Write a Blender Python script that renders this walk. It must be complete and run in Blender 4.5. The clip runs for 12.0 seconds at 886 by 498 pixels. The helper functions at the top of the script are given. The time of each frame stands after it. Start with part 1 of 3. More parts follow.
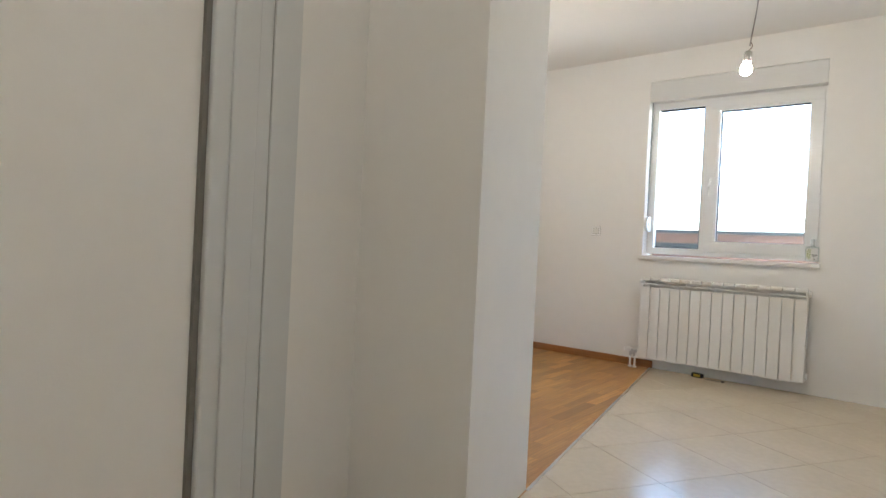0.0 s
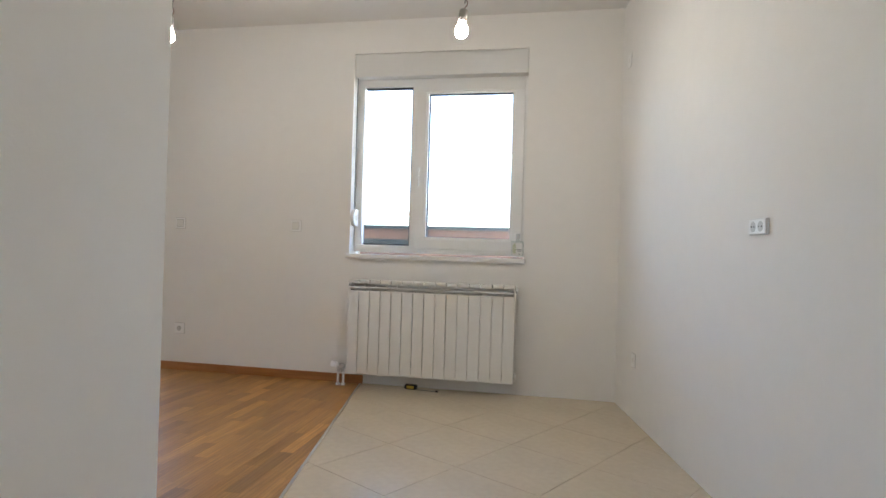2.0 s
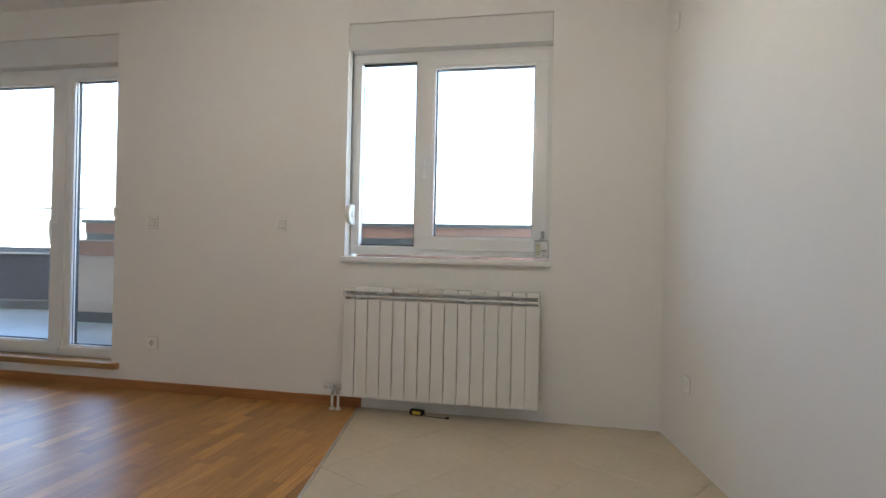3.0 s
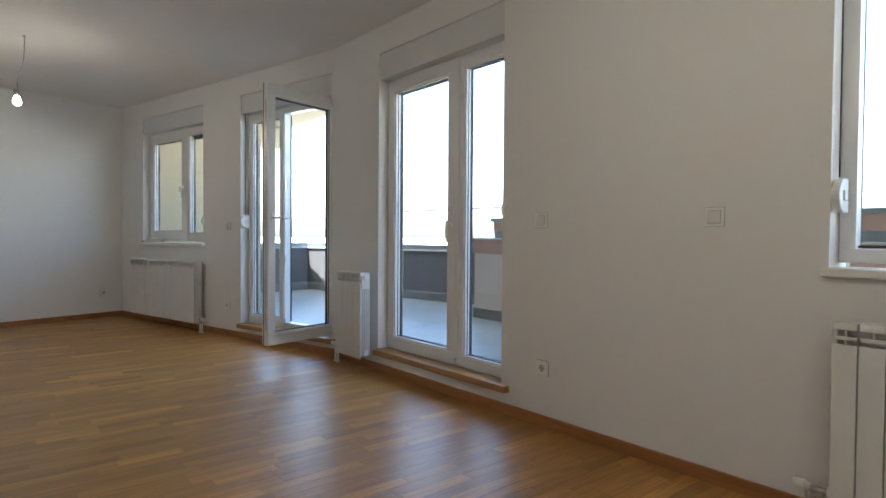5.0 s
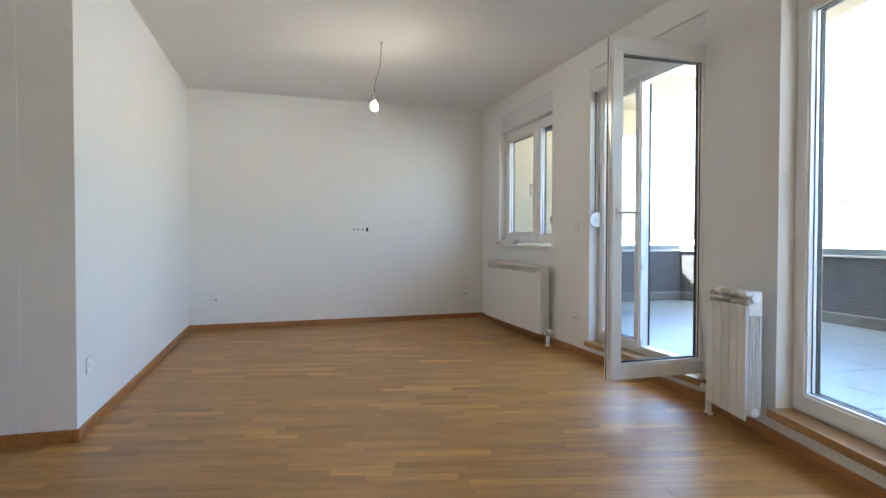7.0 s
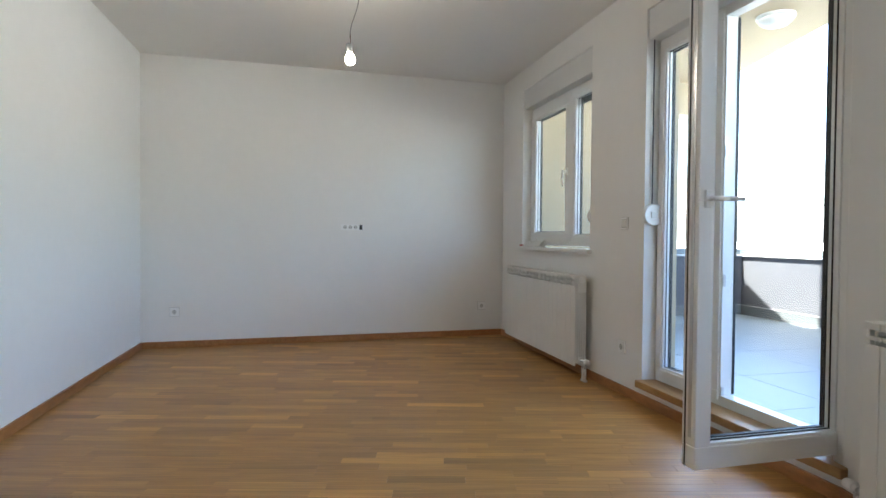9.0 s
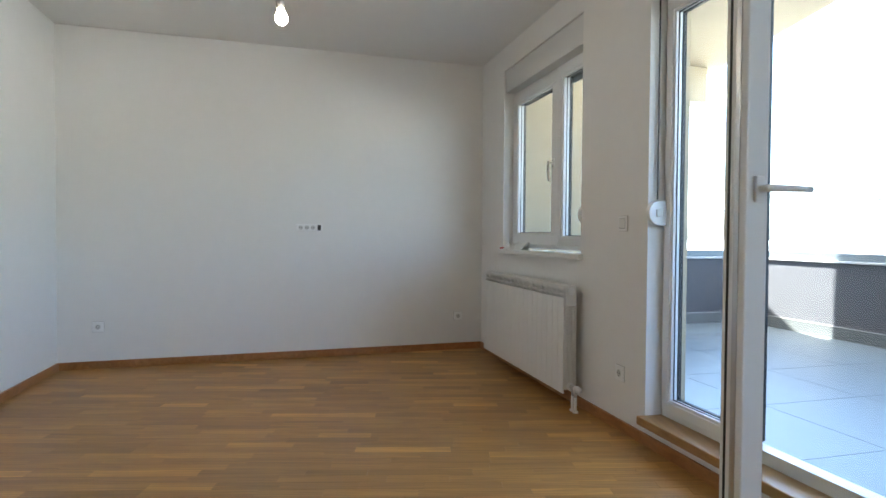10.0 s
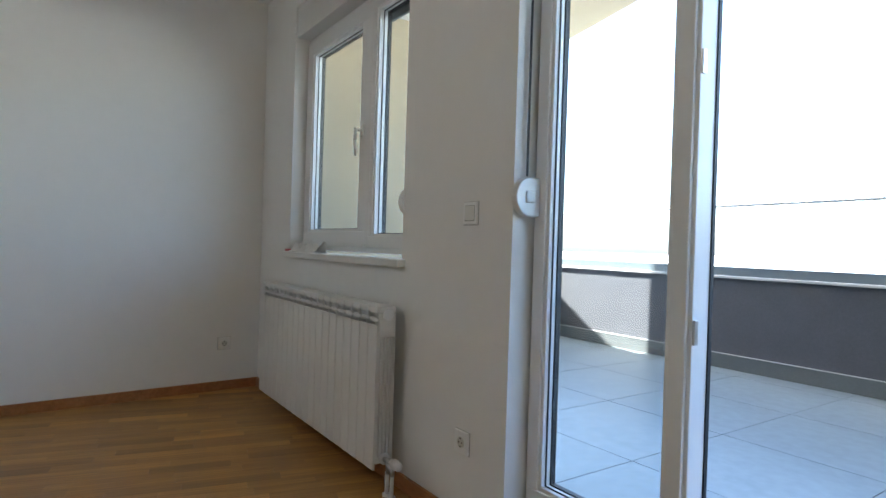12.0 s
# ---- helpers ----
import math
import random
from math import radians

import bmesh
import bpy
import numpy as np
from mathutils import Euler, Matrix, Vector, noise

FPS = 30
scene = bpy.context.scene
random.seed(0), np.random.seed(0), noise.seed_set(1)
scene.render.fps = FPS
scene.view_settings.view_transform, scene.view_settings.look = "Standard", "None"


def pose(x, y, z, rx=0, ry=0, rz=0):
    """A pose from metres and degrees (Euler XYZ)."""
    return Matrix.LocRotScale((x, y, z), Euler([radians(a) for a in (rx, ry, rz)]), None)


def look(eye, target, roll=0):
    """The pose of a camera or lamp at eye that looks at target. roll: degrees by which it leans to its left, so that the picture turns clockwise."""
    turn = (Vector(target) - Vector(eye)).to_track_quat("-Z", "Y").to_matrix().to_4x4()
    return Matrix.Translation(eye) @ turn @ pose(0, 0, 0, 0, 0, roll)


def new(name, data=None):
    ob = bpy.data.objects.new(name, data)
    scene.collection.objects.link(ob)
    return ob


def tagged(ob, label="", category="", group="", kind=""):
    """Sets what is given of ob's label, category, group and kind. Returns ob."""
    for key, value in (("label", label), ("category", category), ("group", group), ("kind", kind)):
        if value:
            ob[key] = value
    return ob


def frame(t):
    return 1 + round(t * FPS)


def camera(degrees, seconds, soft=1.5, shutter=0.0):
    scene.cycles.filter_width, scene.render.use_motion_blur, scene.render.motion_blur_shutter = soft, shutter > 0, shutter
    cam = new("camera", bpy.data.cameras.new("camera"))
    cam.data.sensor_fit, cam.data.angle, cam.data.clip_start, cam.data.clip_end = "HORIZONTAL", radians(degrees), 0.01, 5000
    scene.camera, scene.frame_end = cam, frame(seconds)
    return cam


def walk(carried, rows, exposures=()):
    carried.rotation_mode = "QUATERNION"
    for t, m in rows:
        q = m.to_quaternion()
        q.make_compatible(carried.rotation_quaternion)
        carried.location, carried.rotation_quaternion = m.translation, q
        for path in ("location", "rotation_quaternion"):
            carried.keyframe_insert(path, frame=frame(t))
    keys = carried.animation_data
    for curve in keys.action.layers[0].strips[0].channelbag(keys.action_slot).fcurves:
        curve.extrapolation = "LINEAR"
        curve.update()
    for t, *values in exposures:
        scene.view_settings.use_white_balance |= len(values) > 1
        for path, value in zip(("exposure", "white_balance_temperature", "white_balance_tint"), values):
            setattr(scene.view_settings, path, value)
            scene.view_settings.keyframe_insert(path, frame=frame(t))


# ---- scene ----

# ---------------------------------------------------------------- camera
PATH = [
    (0, (-0.151, -4.991, 0.972), (-1.404, -3.432, 0.954), 2.8),
    (0.5, (-0.307, -4.883, 0.975), (-1.177, -3.082, 0.978), 2.0),
    (1, (-0.337, -4.623, 0.976), (-1.023, -2.745, 0.984), 1.9),
    (1.5, (-0.363, -4.373, 0.975), (-0.93, -2.455, 0.986), 1.6),
    (2, (-0.436, -4.114, 0.99), (-0.817, -2.15, 1.001), 1.7),
    (2.5, (-0.507, -3.85, 0.986), (-0.837, -1.878, 0.996), 1.5),
    (2.7, (-0.517, -3.7, 0.993), (-0.868, -1.731, 1.002), 1.4),
    (4.3, (-0.958, -2.827, 1.064), (-2.037, -1.143, 1.028), 0.7),
    (4.5, (-1.008, -2.685, 1.065), (-2.247, -1.116, 1.028), 0.5),
    (5, (-1.189, -2.499, 1.066), (-2.735, -1.231, 1.022), 0.4),
    (5.5, (-1.398, -2.342, 1.06), (-3.106, -1.302, 1.019), 0.4),
    (6, (-1.641, -2.169, 1.073), (-3.491, -1.411, 1.023), 0.1),
    (6.5, (-1.898, -1.945, 1.074), (-3.866, -1.589, 1.028), -0.0),
    (7, (-2.173, -1.88, 1.058), (-4.17, -1.769, 1.015), 0.1),
    (7.5, (-2.486, -1.82, 1.064), (-4.485, -1.768, 1.023), 0.3),
    (9.5, (-3.811, -1.552, 1.053), (-5.81, -1.539, 1.01), 0.5),
    (10, (-4.175, -1.467, 1.082), (-6.174, -1.411, 1.035), 0.4),
    (10.5, (-4.543, -1.429, 1.057), (-6.536, -1.269, 1.019), 0.7),
    (11, (-4.861, -1.405, 1.058), (-6.827, -1.041, 1.019), 1.0),
    (11.5, (-5.178, -1.326, 1.055), (-7.112, -0.817, 1.022), 1.2),
    (12, (-5.435, -1.24, 1.035), (-7.296, -0.508, 1.023), 1.8),
]
EXPOSURES = [(0, 4.74, 5900, 8), (1.5, 4.52, 5900, 9), (2.7, 4.24, 5950, 9), (4.4, 3.65, 6080, 7), (5.5, 4.12, 6060, 7), (7.5, 4.46, 6040, 7),
             (9.5, 4.22, 6010, 6), (10.8, 4.16, 5960, 5), (12, 3.85, 5850, 5)]
cam = camera(74.9, 12.0)
walk(cam, [(t, look(eye, target, roll)) for t, eye, target, roll in PATH], EXPOSURES)

# ---------------------------------------------------------------- daylight
SUN_WAY = Vector((-0.02, 0.35, -1.0)).normalized()
world = bpy.data.worlds.new("sky")
scene.world = world
world.use_nodes = True
wn = world.node_tree
sky = wn.nodes.new("ShaderNodeTexSky")
sky.sky_type = "NISHITA"
sky.sun_disc = False
sky.sun_elevation = math.asin(-SUN_WAY.z)
sky.sun_rotation = math.atan2(-SUN_WAY.x, -SUN_WAY.y)
sky.air_density, sky.dust_density, sky.ozone_density = 1.0, 3.0, 1.0
wn.nodes["Background"].inputs["Strength"].default_value = 0.115
wn.links.new(sky.outputs[0], wn.nodes["Background"].inputs["Color"])
sun = new("sun", bpy.data.lights.new("sun", "SUN"))
sun.data.energy, sun.data.angle, sun.data.color = 5.0, radians(0.5), (1.0, 0.94, 0.86)
sun.matrix_world = look((0, 0, 30), Vector((0, 0, 30)) + SUN_WAY)

# ---------------------------------------------------------------- plan
H = 2.70                      # ceiling
XB = -5.755                   # bend of the facade wall
TH = 13.25                    # turn of the far facade wall, degrees
CA, QL = 4.09, 3.62          # far wall along the bent facade, room depth there
EYE4 = Matrix.Identity(4)
FL = (-3.93, -3.55)            # far left corner in the bent frame
MB = pose(XB, 0, 0, 0, 0, TH) # facade frame after the bend: x to the right, y outwards
SEAM = ((-1.83, 0.0), (-1.30, -2.95))
HALL = pose(-1.648, -3.599, 0, 0, 0, 11.0)   # hall frame: origin at the inner corner of the stub, y towards the kitchen
KW = pose(-0.01, 0, 0, 0, 0, 9.2)            # kitchen side wall, splayed from the facade


# ---------------------------------------------------------------- materials
def material(name, colour, rough=0.5, metal=0.0, vary=0.0, scale=6.0, bump=0.0, bump_scale=80.0, spec=0.5):
    m = bpy.data.materials.new(name)
    m.use_nodes = True
    t = m.node_tree
    b = t.nodes["Principled BSDF"]
    b.inputs["Base Color"].default_value = (*colour, 1)
    b.inputs["Roughness"].default_value = rough
    b.inputs["Metallic"].default_value = metal
    b.inputs["Specular IOR Level"].default_value = spec
    co = t.nodes.new("ShaderNodeTexCoord")
    if vary:
        n1, n2 = t.nodes.new("ShaderNodeTexNoise"), t.nodes.new("ShaderNodeTexNoise")
        n1.inputs["Scale"].default_value, n2.inputs["Scale"].default_value = scale, scale * 9
        n1.inputs["Detail"].default_value = n2.inputs["Detail"].default_value = 4
        for n in (n1, n2):
            t.links.new(co.outputs["Object"], n.inputs["Vector"])
        add = t.nodes.new("ShaderNodeMath")
        t.links.new(n1.outputs["Fac"], add.inputs[0])
        t.links.new(n2.outputs["Fac"], add.inputs[1])
        ramp = t.nodes.new("ShaderNodeMapRange")
        ramp.inputs["From Min"].default_value, ramp.inputs["From Max"].default_value = 0.6, 1.4
        ramp.inputs["To Min"].default_value, ramp.inputs["To Max"].default_value = 1 - vary, 1 + vary
        t.links.new(add.outputs[0], ramp.inputs["Value"])
        mul = t.nodes.new("ShaderNodeVectorMath")
        mul.operation = "MULTIPLY"
        mul.inputs[0].default_value = colour
        t.links.new(ramp.outputs[0], mul.inputs[1])
        t.links.new(mul.outputs[0], b.inputs["Base Color"])
    if bump:
        nb = t.nodes.new("ShaderNodeTexNoise")
        nb.inputs["Scale"].default_value, nb.inputs["Detail"].default_value = bump_scale, 5
        t.links.new(co.outputs["Object"], nb.inputs["Vector"])
        bp = t.nodes.new("ShaderNodeBump")
        bp.inputs["Strength"].default_value, bp.inputs["Distance"].default_value = bump, 0.004
        t.links.new(nb.outputs["Fac"], bp.inputs["Height"])
        t.links.new(bp.outputs[0], b.inputs["Normal"])
    return m


def oak(name, base, island, along="Y", rough=0.30, spread=0.24, parquet=False):
    """Oak: long grain along one axis, one tone a strip; parquet adds flame figure, pale and dark strips and a wavy lacquer."""
    m = bpy.data.materials.new(name)
    m.use_nodes = True
    t = m.node_tree
    b = t.nodes["Principled BSDF"]
    geo, obj, co = (t.nodes.new("ShaderNode" + k) for k in ("NewGeometry", "ObjectInfo", "TexCoord"))
    rnd = geo.outputs["Random Per Island"] if island else obj.outputs["Random"]
    pos = geo.outputs["Position"]
    shift = t.nodes.new("ShaderNodeVectorMath")
    shift.operation = "SCALE"
    comb = t.nodes.new("ShaderNodeCombineXYZ")
    for k in (0, 1, 2):
        t.links.new(rnd, comb.inputs[k])
    t.links.new(comb.outputs[0], shift.inputs[0])
    shift.inputs["Scale"].default_value = 37.0
    add = t.nodes.new("ShaderNodeVectorMath")
    t.links.new(pos, add.inputs[0])
    t.links.new(shift.outputs[0], add.inputs[1])
    mp = t.nodes.new("ShaderNodeMapping")
    mp.inputs["Scale"].default_value = (60, 2.2, 60) if along == "Y" else (2.2, 60, 60)
    t.links.new(add.outputs[0], mp.inputs["Vector"])
    grain = t.nodes.new("ShaderNodeTexNoise")
    grain.inputs["Scale"].default_value, grain.inputs["Detail"].default_value, grain.inputs["Roughness"].default_value = 1.0, 6, 0.6
    grain.inputs["Distortion"].default_value = 0.6
    t.links.new(mp.outputs[0], grain.inputs["Vector"])
    mp2 = t.nodes.new("ShaderNodeMapping")
    mp2.inputs["Scale"].default_value = (14, 1.5, 14) if along == "Y" else (1.5, 14, 14)
    t.links.new(add.outputs[0], mp2.inputs["Vector"])
    wave = t.nodes.new("ShaderNodeTexNoise")
    wave.inputs["Scale"].default_value, wave.inputs["Detail"].default_value, wave.inputs["Distortion"].default_value = 1.0, 3, 1.5
    t.links.new(mp2.outputs[0], wave.inputs["Vector"])
    ramp = t.nodes.new("ShaderNodeValToRGB")
    dark, light = tuple(c * f for c, f in zip(base, (0.60, 0.52, 0.44))), tuple(min(1, c * 1.22) for c in base)
    ramp.color_ramp.elements[0].position, ramp.color_ramp.elements[0].color = 0.25, (*dark, 1)
    ramp.color_ramp.elements[1].position, ramp.color_ramp.elements[1].color = 0.75, (*light, 1)
    mean = t.nodes.new("ShaderNodeMath")
    mean.operation = "MULTIPLY_ADD"
    mean.inputs[1].default_value = 0.5
    half = t.nodes.new("ShaderNodeMath")
    half.operation = "MULTIPLY"
    half.inputs[1].default_value = 0.5
    t.links.new(wave.outputs["Fac"], half.inputs[0])
    t.links.new(grain.outputs["Fac"], mean.inputs[0])
    t.links.new(half.outputs[0], mean.inputs[2])
    t.links.new(mean.outputs[0], ramp.inputs["Fac"])
    tone = t.nodes.new("ShaderNodeValToRGB")
    tone.color_ramp.interpolation = "LINEAR"
    stops = ((0.0, 1 - spread), (1.0, 1 + spread * 0.6))
    if parquet:
        stops = ((0.0, 0.68), (0.08, 0.84), (0.45, 0.94), (0.82, 1.03), (0.93, 1.16), (1.0, 1.36))
    while len(tone.color_ramp.elements) < len(stops):
        tone.color_ramp.elements.new(0.5)
    for e, (p, v) in zip(tone.color_ramp.elements, stops):
        e.position, e.color = p, (v / 1.5, v / 1.5, v / 1.5, 1)
    t.links.new(rnd, tone.inputs["Fac"])
    mul = t.nodes.new("ShaderNodeVectorMath")
    mul.operation = "MULTIPLY"
    t.links.new(ramp.outputs["Color"], mul.inputs[0])
    t.links.new(tone.outputs["Color"], mul.inputs[1])
    lift = t.nodes.new("ShaderNodeVectorMath")
    lift.operation = "SCALE"
    lift.inputs["Scale"].default_value = 1.5
    t.links.new(mul.outputs[0], lift.inputs[0])
    colour_out = lift.outputs[0]
    if parquet:
        # flame figure: distorted rings stretched along the strip, on some strips more than on others
        mp3 = t.nodes.new("ShaderNodeMapping")
        mp3.inputs["Scale"].default_value = (15, 2.0, 15)
        t.links.new(add.outputs[0], mp3.inputs["Vector"])
        rings = t.nodes.new("ShaderNodeTexWave")
        rings.wave_type, rings.bands_direction = "BANDS", "X"
        rings.inputs["Scale"].default_value, rings.inputs["Distortion"].default_value = 1.1, 9.0
        rings.inputs["Detail"].default_value, rings.inputs["Detail Scale"].default_value = 2.0, 0.7
        t.links.new(mp3.outputs[0], rings.inputs["Vector"])
        line = t.nodes.new("ShaderNodeMapRange")
        line.inputs["From Min"].default_value, line.inputs["From Max"].default_value = 0.0, 0.45
        line.inputs["To Min"].default_value, line.inputs["To Max"].default_value = 0.86, 1.02
        t.links.new(rings.outputs["Fac"], line.inputs["Value"])
        fig = t.nodes.new("ShaderNodeVectorMath")
        fig.operation = "SCALE"
        t.links.new(colour_out, fig.inputs[0])
        t.links.new(line.outputs[0], fig.inputs["Scale"])
        colour_out = fig.outputs[0]
    t.links.new(colour_out, b.inputs["Base Color"])
    rr = t.nodes.new("ShaderNodeMapRange")
    rr.inputs["To Min"].default_value, rr.inputs["To Max"].default_value = rough - 0.06, rough + 0.1
    t.links.new(grain.outputs["Fac"], rr.inputs["Value"])
    t.links.new(rr.outputs[0], b.inputs["Roughness"])
    bp = t.nodes.new("ShaderNodeBump")
    bp.inputs["Strength"].default_value, bp.inputs["Distance"].default_value = 0.12, 0.002
    t.links.new(grain.outputs["Fac"], bp.inputs["Height"])
    if parquet:
        sway = t.nodes.new("ShaderNodeTexNoise")
        sway.inputs["Scale"].default_value, sway.inputs["Detail"].default_value = 9.0, 3
        t.links.new(pos, sway.inputs["Vector"])
        bs = t.nodes.new("ShaderNodeBump")
        bs.inputs["Strength"].default_value, bs.inputs["Distance"].default_value = 0.35, 0.004
        t.links.new(sway.outputs["Fac"], bs.inputs["Height"])
        t.links.new(bs.outputs[0], bp.inputs["Normal"])
    t.links.new(bp.outputs[0], b.inputs["Normal"])
    return m


def clear_glass(name, tint=(0.96, 0.98, 0.98)):
    m = bpy.data.materials.new(name)
    m.use_nodes = True
    t = m.node_tree
    t.nodes.remove(t.nodes["Principled BSDF"])
    tr, gl, mix, fr, pw, ma = (t.nodes.new("ShaderNode" + k) for k in ("BsdfTransparent", "BsdfGlossy", "MixShader", "LayerWeight", "Math", "Math"))
    tr.inputs["Color"].default_value = (*tint, 1)
    gl.inputs["Roughness"].default_value = 0.01
    pw.operation, ma.operation = "POWER", "MULTIPLY_ADD"
    pw.inputs[1].default_value, ma.inputs[1].default_value, ma.inputs[2].default_value = 4.5, 0.7, 0.03
    t.links.new(fr.outputs["Facing"], pw.inputs[0])
    t.links.new(pw.outputs[0], ma.inputs[0])
    t.links.new(ma.outputs[0], mix.inputs[0])
    t.links.new(tr.outputs[0], mix.inputs[1])
    t.links.new(gl.outputs[0], mix.inputs[2])
    t.links.new(mix.outputs[0], t.nodes["Material Output"].inputs["Surface"])
    return m


def glowing(name, colour, strength):
    m = bpy.data.materials.new(name)
    m.use_nodes = True
    b = m.node_tree.nodes["Principled BSDF"]
    b.inputs["Emission Color"].default_value = (*colour, 1)
    b.inputs["Emission Strength"].default_value = strength
    return m


PAINT = material("white_wall_paint", (0.86, 0.845, 0.82), 0.85, vary=0.015, scale=1.3, bump=0.10, bump_scale=140, spec=0.25)
CEILING = material("white_ceiling_paint", (0.83, 0.815, 0.79), 0.9, vary=0.012, scale=1.1, bump=0.06, bump_scale=120, spec=0.2)
PVC = material("white_plastic_frame", (0.84, 0.84, 0.83), 0.28, vary=0.01, scale=4)
CASING = material("shutter_casing_plastic", (0.74, 0.735, 0.72), 0.5, vary=0.012, scale=3, bump=0.03)
GASKET = material("black_rubber_gasket", (0.015, 0.016, 0.018), 0.6)
GLASS = clear_glass("window_glass")
ENAMEL = material("white_radiator_enamel", (0.83, 0.82, 0.79), 0.3, vary=0.01, scale=5)
# grey of the ceiling hooks, and of the shadow painted round wall plates
SHADOWED = material("hook_and_plate_shadow_grey", (0.52, 0.51, 0.49), 0.5, vary=0.03, scale=9)
PLASTIC = material("white_plastic", (0.90, 0.895, 0.885), 0.3)
CREAM = material("cream_plastic", (0.80, 0.79, 0.75), 0.35)
RECESS = material("rocker_shade_and_holder_grey", (0.30, 0.295, 0.28), 0.6)
WELL = material("pale_grey_socket_well", (0.60, 0.59, 0.57), 0.5)
HOLE = material("dark_recess", (0.03, 0.03, 0.03), 0.6)
CHROME = material("brushed_chrome", (0.62, 0.62, 0.62), 0.3, metal=1.0)
SILL_WHITE = material("white_stone_sill", (0.82, 0.81, 0.79), 0.35, vary=0.02, scale=8)
SILL_OAK = oak("varnished_oak_sill", (0.42, 0.25, 0.10), False, along="X", rough=0.3, spread=0.05)
SKIRT = oak("stained_beech_skirting", (0.42, 0.19, 0.068), False, along="X", rough=0.35, spread=0.06)
STRIP = oak("oak_parquet_strip", (0.495, 0.257, 0.069), False, spread=0.30, rough=0.38, parquet=True)
STRIPS = oak("oak_parquet_strips", (0.495, 0.257, 0.069), True, spread=0.30, rough=0.38, parquet=True)
BED = material("dark_joint_bed", (0.16, 0.13, 0.10), 0.9)
GROUT = material("grey_grout", (0.16, 0.155, 0.15), 0.9, vary=0.1, scale=20)
KTILE = material("beige_porcelain_tile", (0.62, 0.53, 0.395), 0.22, vary=0.07, scale=3, bump=0.02, bump_scale=30)
TTILE = material("grey_terrace_tile", (0.128, 0.147, 0.147), 0.33, vary=0.26, scale=1.8, bump=0.05, bump_scale=60)
TSKIRT = material("grey_tile_skirting", (0.095, 0.100, 0.098), 0.4, vary=0.12, scale=6)
STUCCO_GREY = material("grey_scratched_render", (0.06, 0.06, 0.066), 0.9, vary=0.12, scale=5, bump=0.9, bump_scale=160)
STUCCO_CREAM = material("cream_scratched_render", (0.385, 0.315, 0.215), 0.9, vary=0.05, scale=5, bump=0.6, bump_scale=160)
STUCCO_ROSE = material("rose_beige_render", (0.40, 0.34, 0.30), 0.9, vary=0.06, scale=5, bump=0.6, bump_scale=160)
STUCCO_BROWN = material("reddish_brown_render", (0.26, 0.165, 0.135), 0.9, vary=0.22, scale=9, bump=0.9, bump_scale=120)
COPING = material("pale_coping_stone", (0.36, 0.355, 0.34), 0.6, vary=0.06, scale=7)
FLASHING = material("grey_sheet_metal", (0.12, 0.14, 0.15), 0.45, metal=0.4, vary=0.06, scale=4)
CASING_WHITE = material("white_door_casing", (0.66, 0.67, 0.67), 0.4, vary=0.01, scale=3)
CASING_SHADE = material("dark_casing_shade", (0.20, 0.19, 0.17), 0.7)
CABLE = material("grey_cable_sheath", (0.30, 0.29, 0.28), 0.5)
COPPER = material("brown_wire_insulation", (0.16, 0.07, 0.04), 0.5)
BULB = glowing("lit_bulb", (1.0, 0.86, 0.68), 14.0)
GROUND = material("hazy_ground", (0.34, 0.35, 0.33), 0.95, vary=0.25, scale=0.02)
YELLOW = material("yellow_plastic", (0.62, 0.42, 0.05), 0.4)
RED = material("red_plastic", (0.45, 0.04, 0.05), 0.4)
PAPER = material("white_paper", (0.80, 0.79, 0.77), 0.8, vary=0.03, scale=30)
LEAF = material("printed_leaf_green", (0.28, 0.33, 0.06), 0.6)
INK = material("dark_ink", (0.05, 0.05, 0.05), 0.7)
BOTTLE = clear_glass("clear_bottle_glass", (0.90, 0.93, 0.92))
STRAP = material("grey_woven_strap", (0.06, 0.06, 0.065), 0.8, bump=0.2, bump_scale=400)
LAMP_GLASS = material("opal_lamp_glass", (0.85, 0.85, 0.83), 0.25)


# ---------------------------------------------------------------- mesh helpers
def box(bm, x0, x1, y0, y1, z0, z1, m=None):
    r = bmesh.ops.create_cube(bm, size=1.0)
    vs = r["verts"]
    for v in vs:
        v.co = Vector(((x0 + x1) / 2 + v.co.x * (x1 - x0), (y0 + y1) / 2 + v.co.y * (y1 - y0), (z0 + z1) / 2 + v.co.z * (z1 - z0)))
        if m is not None:
            v.co = m @ v.co
    return vs


def rod(bm, a, b, r, n=14, r2=None):
    a, b = Vector(a), Vector(b)
    d = b - a
    m = Matrix.Translation((a + b) / 2) @ d.to_track_quat("Z", "Y").to_matrix().to_4x4()
    bmesh.ops.create_cone(bm, cap_ends=True, segments=n, radius1=r, radius2=r if r2 is None else r2, depth=d.length, matrix=m)


def soften(bm, w, seg=2, angle=30):
    es = [e for e in bm.edges if len(e.link_faces) == 2 and e.calc_face_angle(0) > radians(angle)]
    bmesh.ops.bevel(bm, geom=es, offset=w, segments=seg, affect="EDGES", profile=0.6)


def lathe(bm, profile, n=20, m=None):
    rings = []
    for r, z in profile:
        ring = []
        for i in range(n):
            a = 2 * math.pi * i / n
            co = Vector((r * math.cos(a), r * math.sin(a), z))
            ring.append(bm.verts.new(m @ co if m is not None else co))
        rings.append(ring)
    for p, q in zip(rings, rings[1:]):
        for i in range(n):
            bm.faces.new((p[i], p[(i + 1) % n], q[(i + 1) % n], q[i]))
    bm.faces.new(list(reversed(rings[0])))
    bm.faces.new(rings[-1])


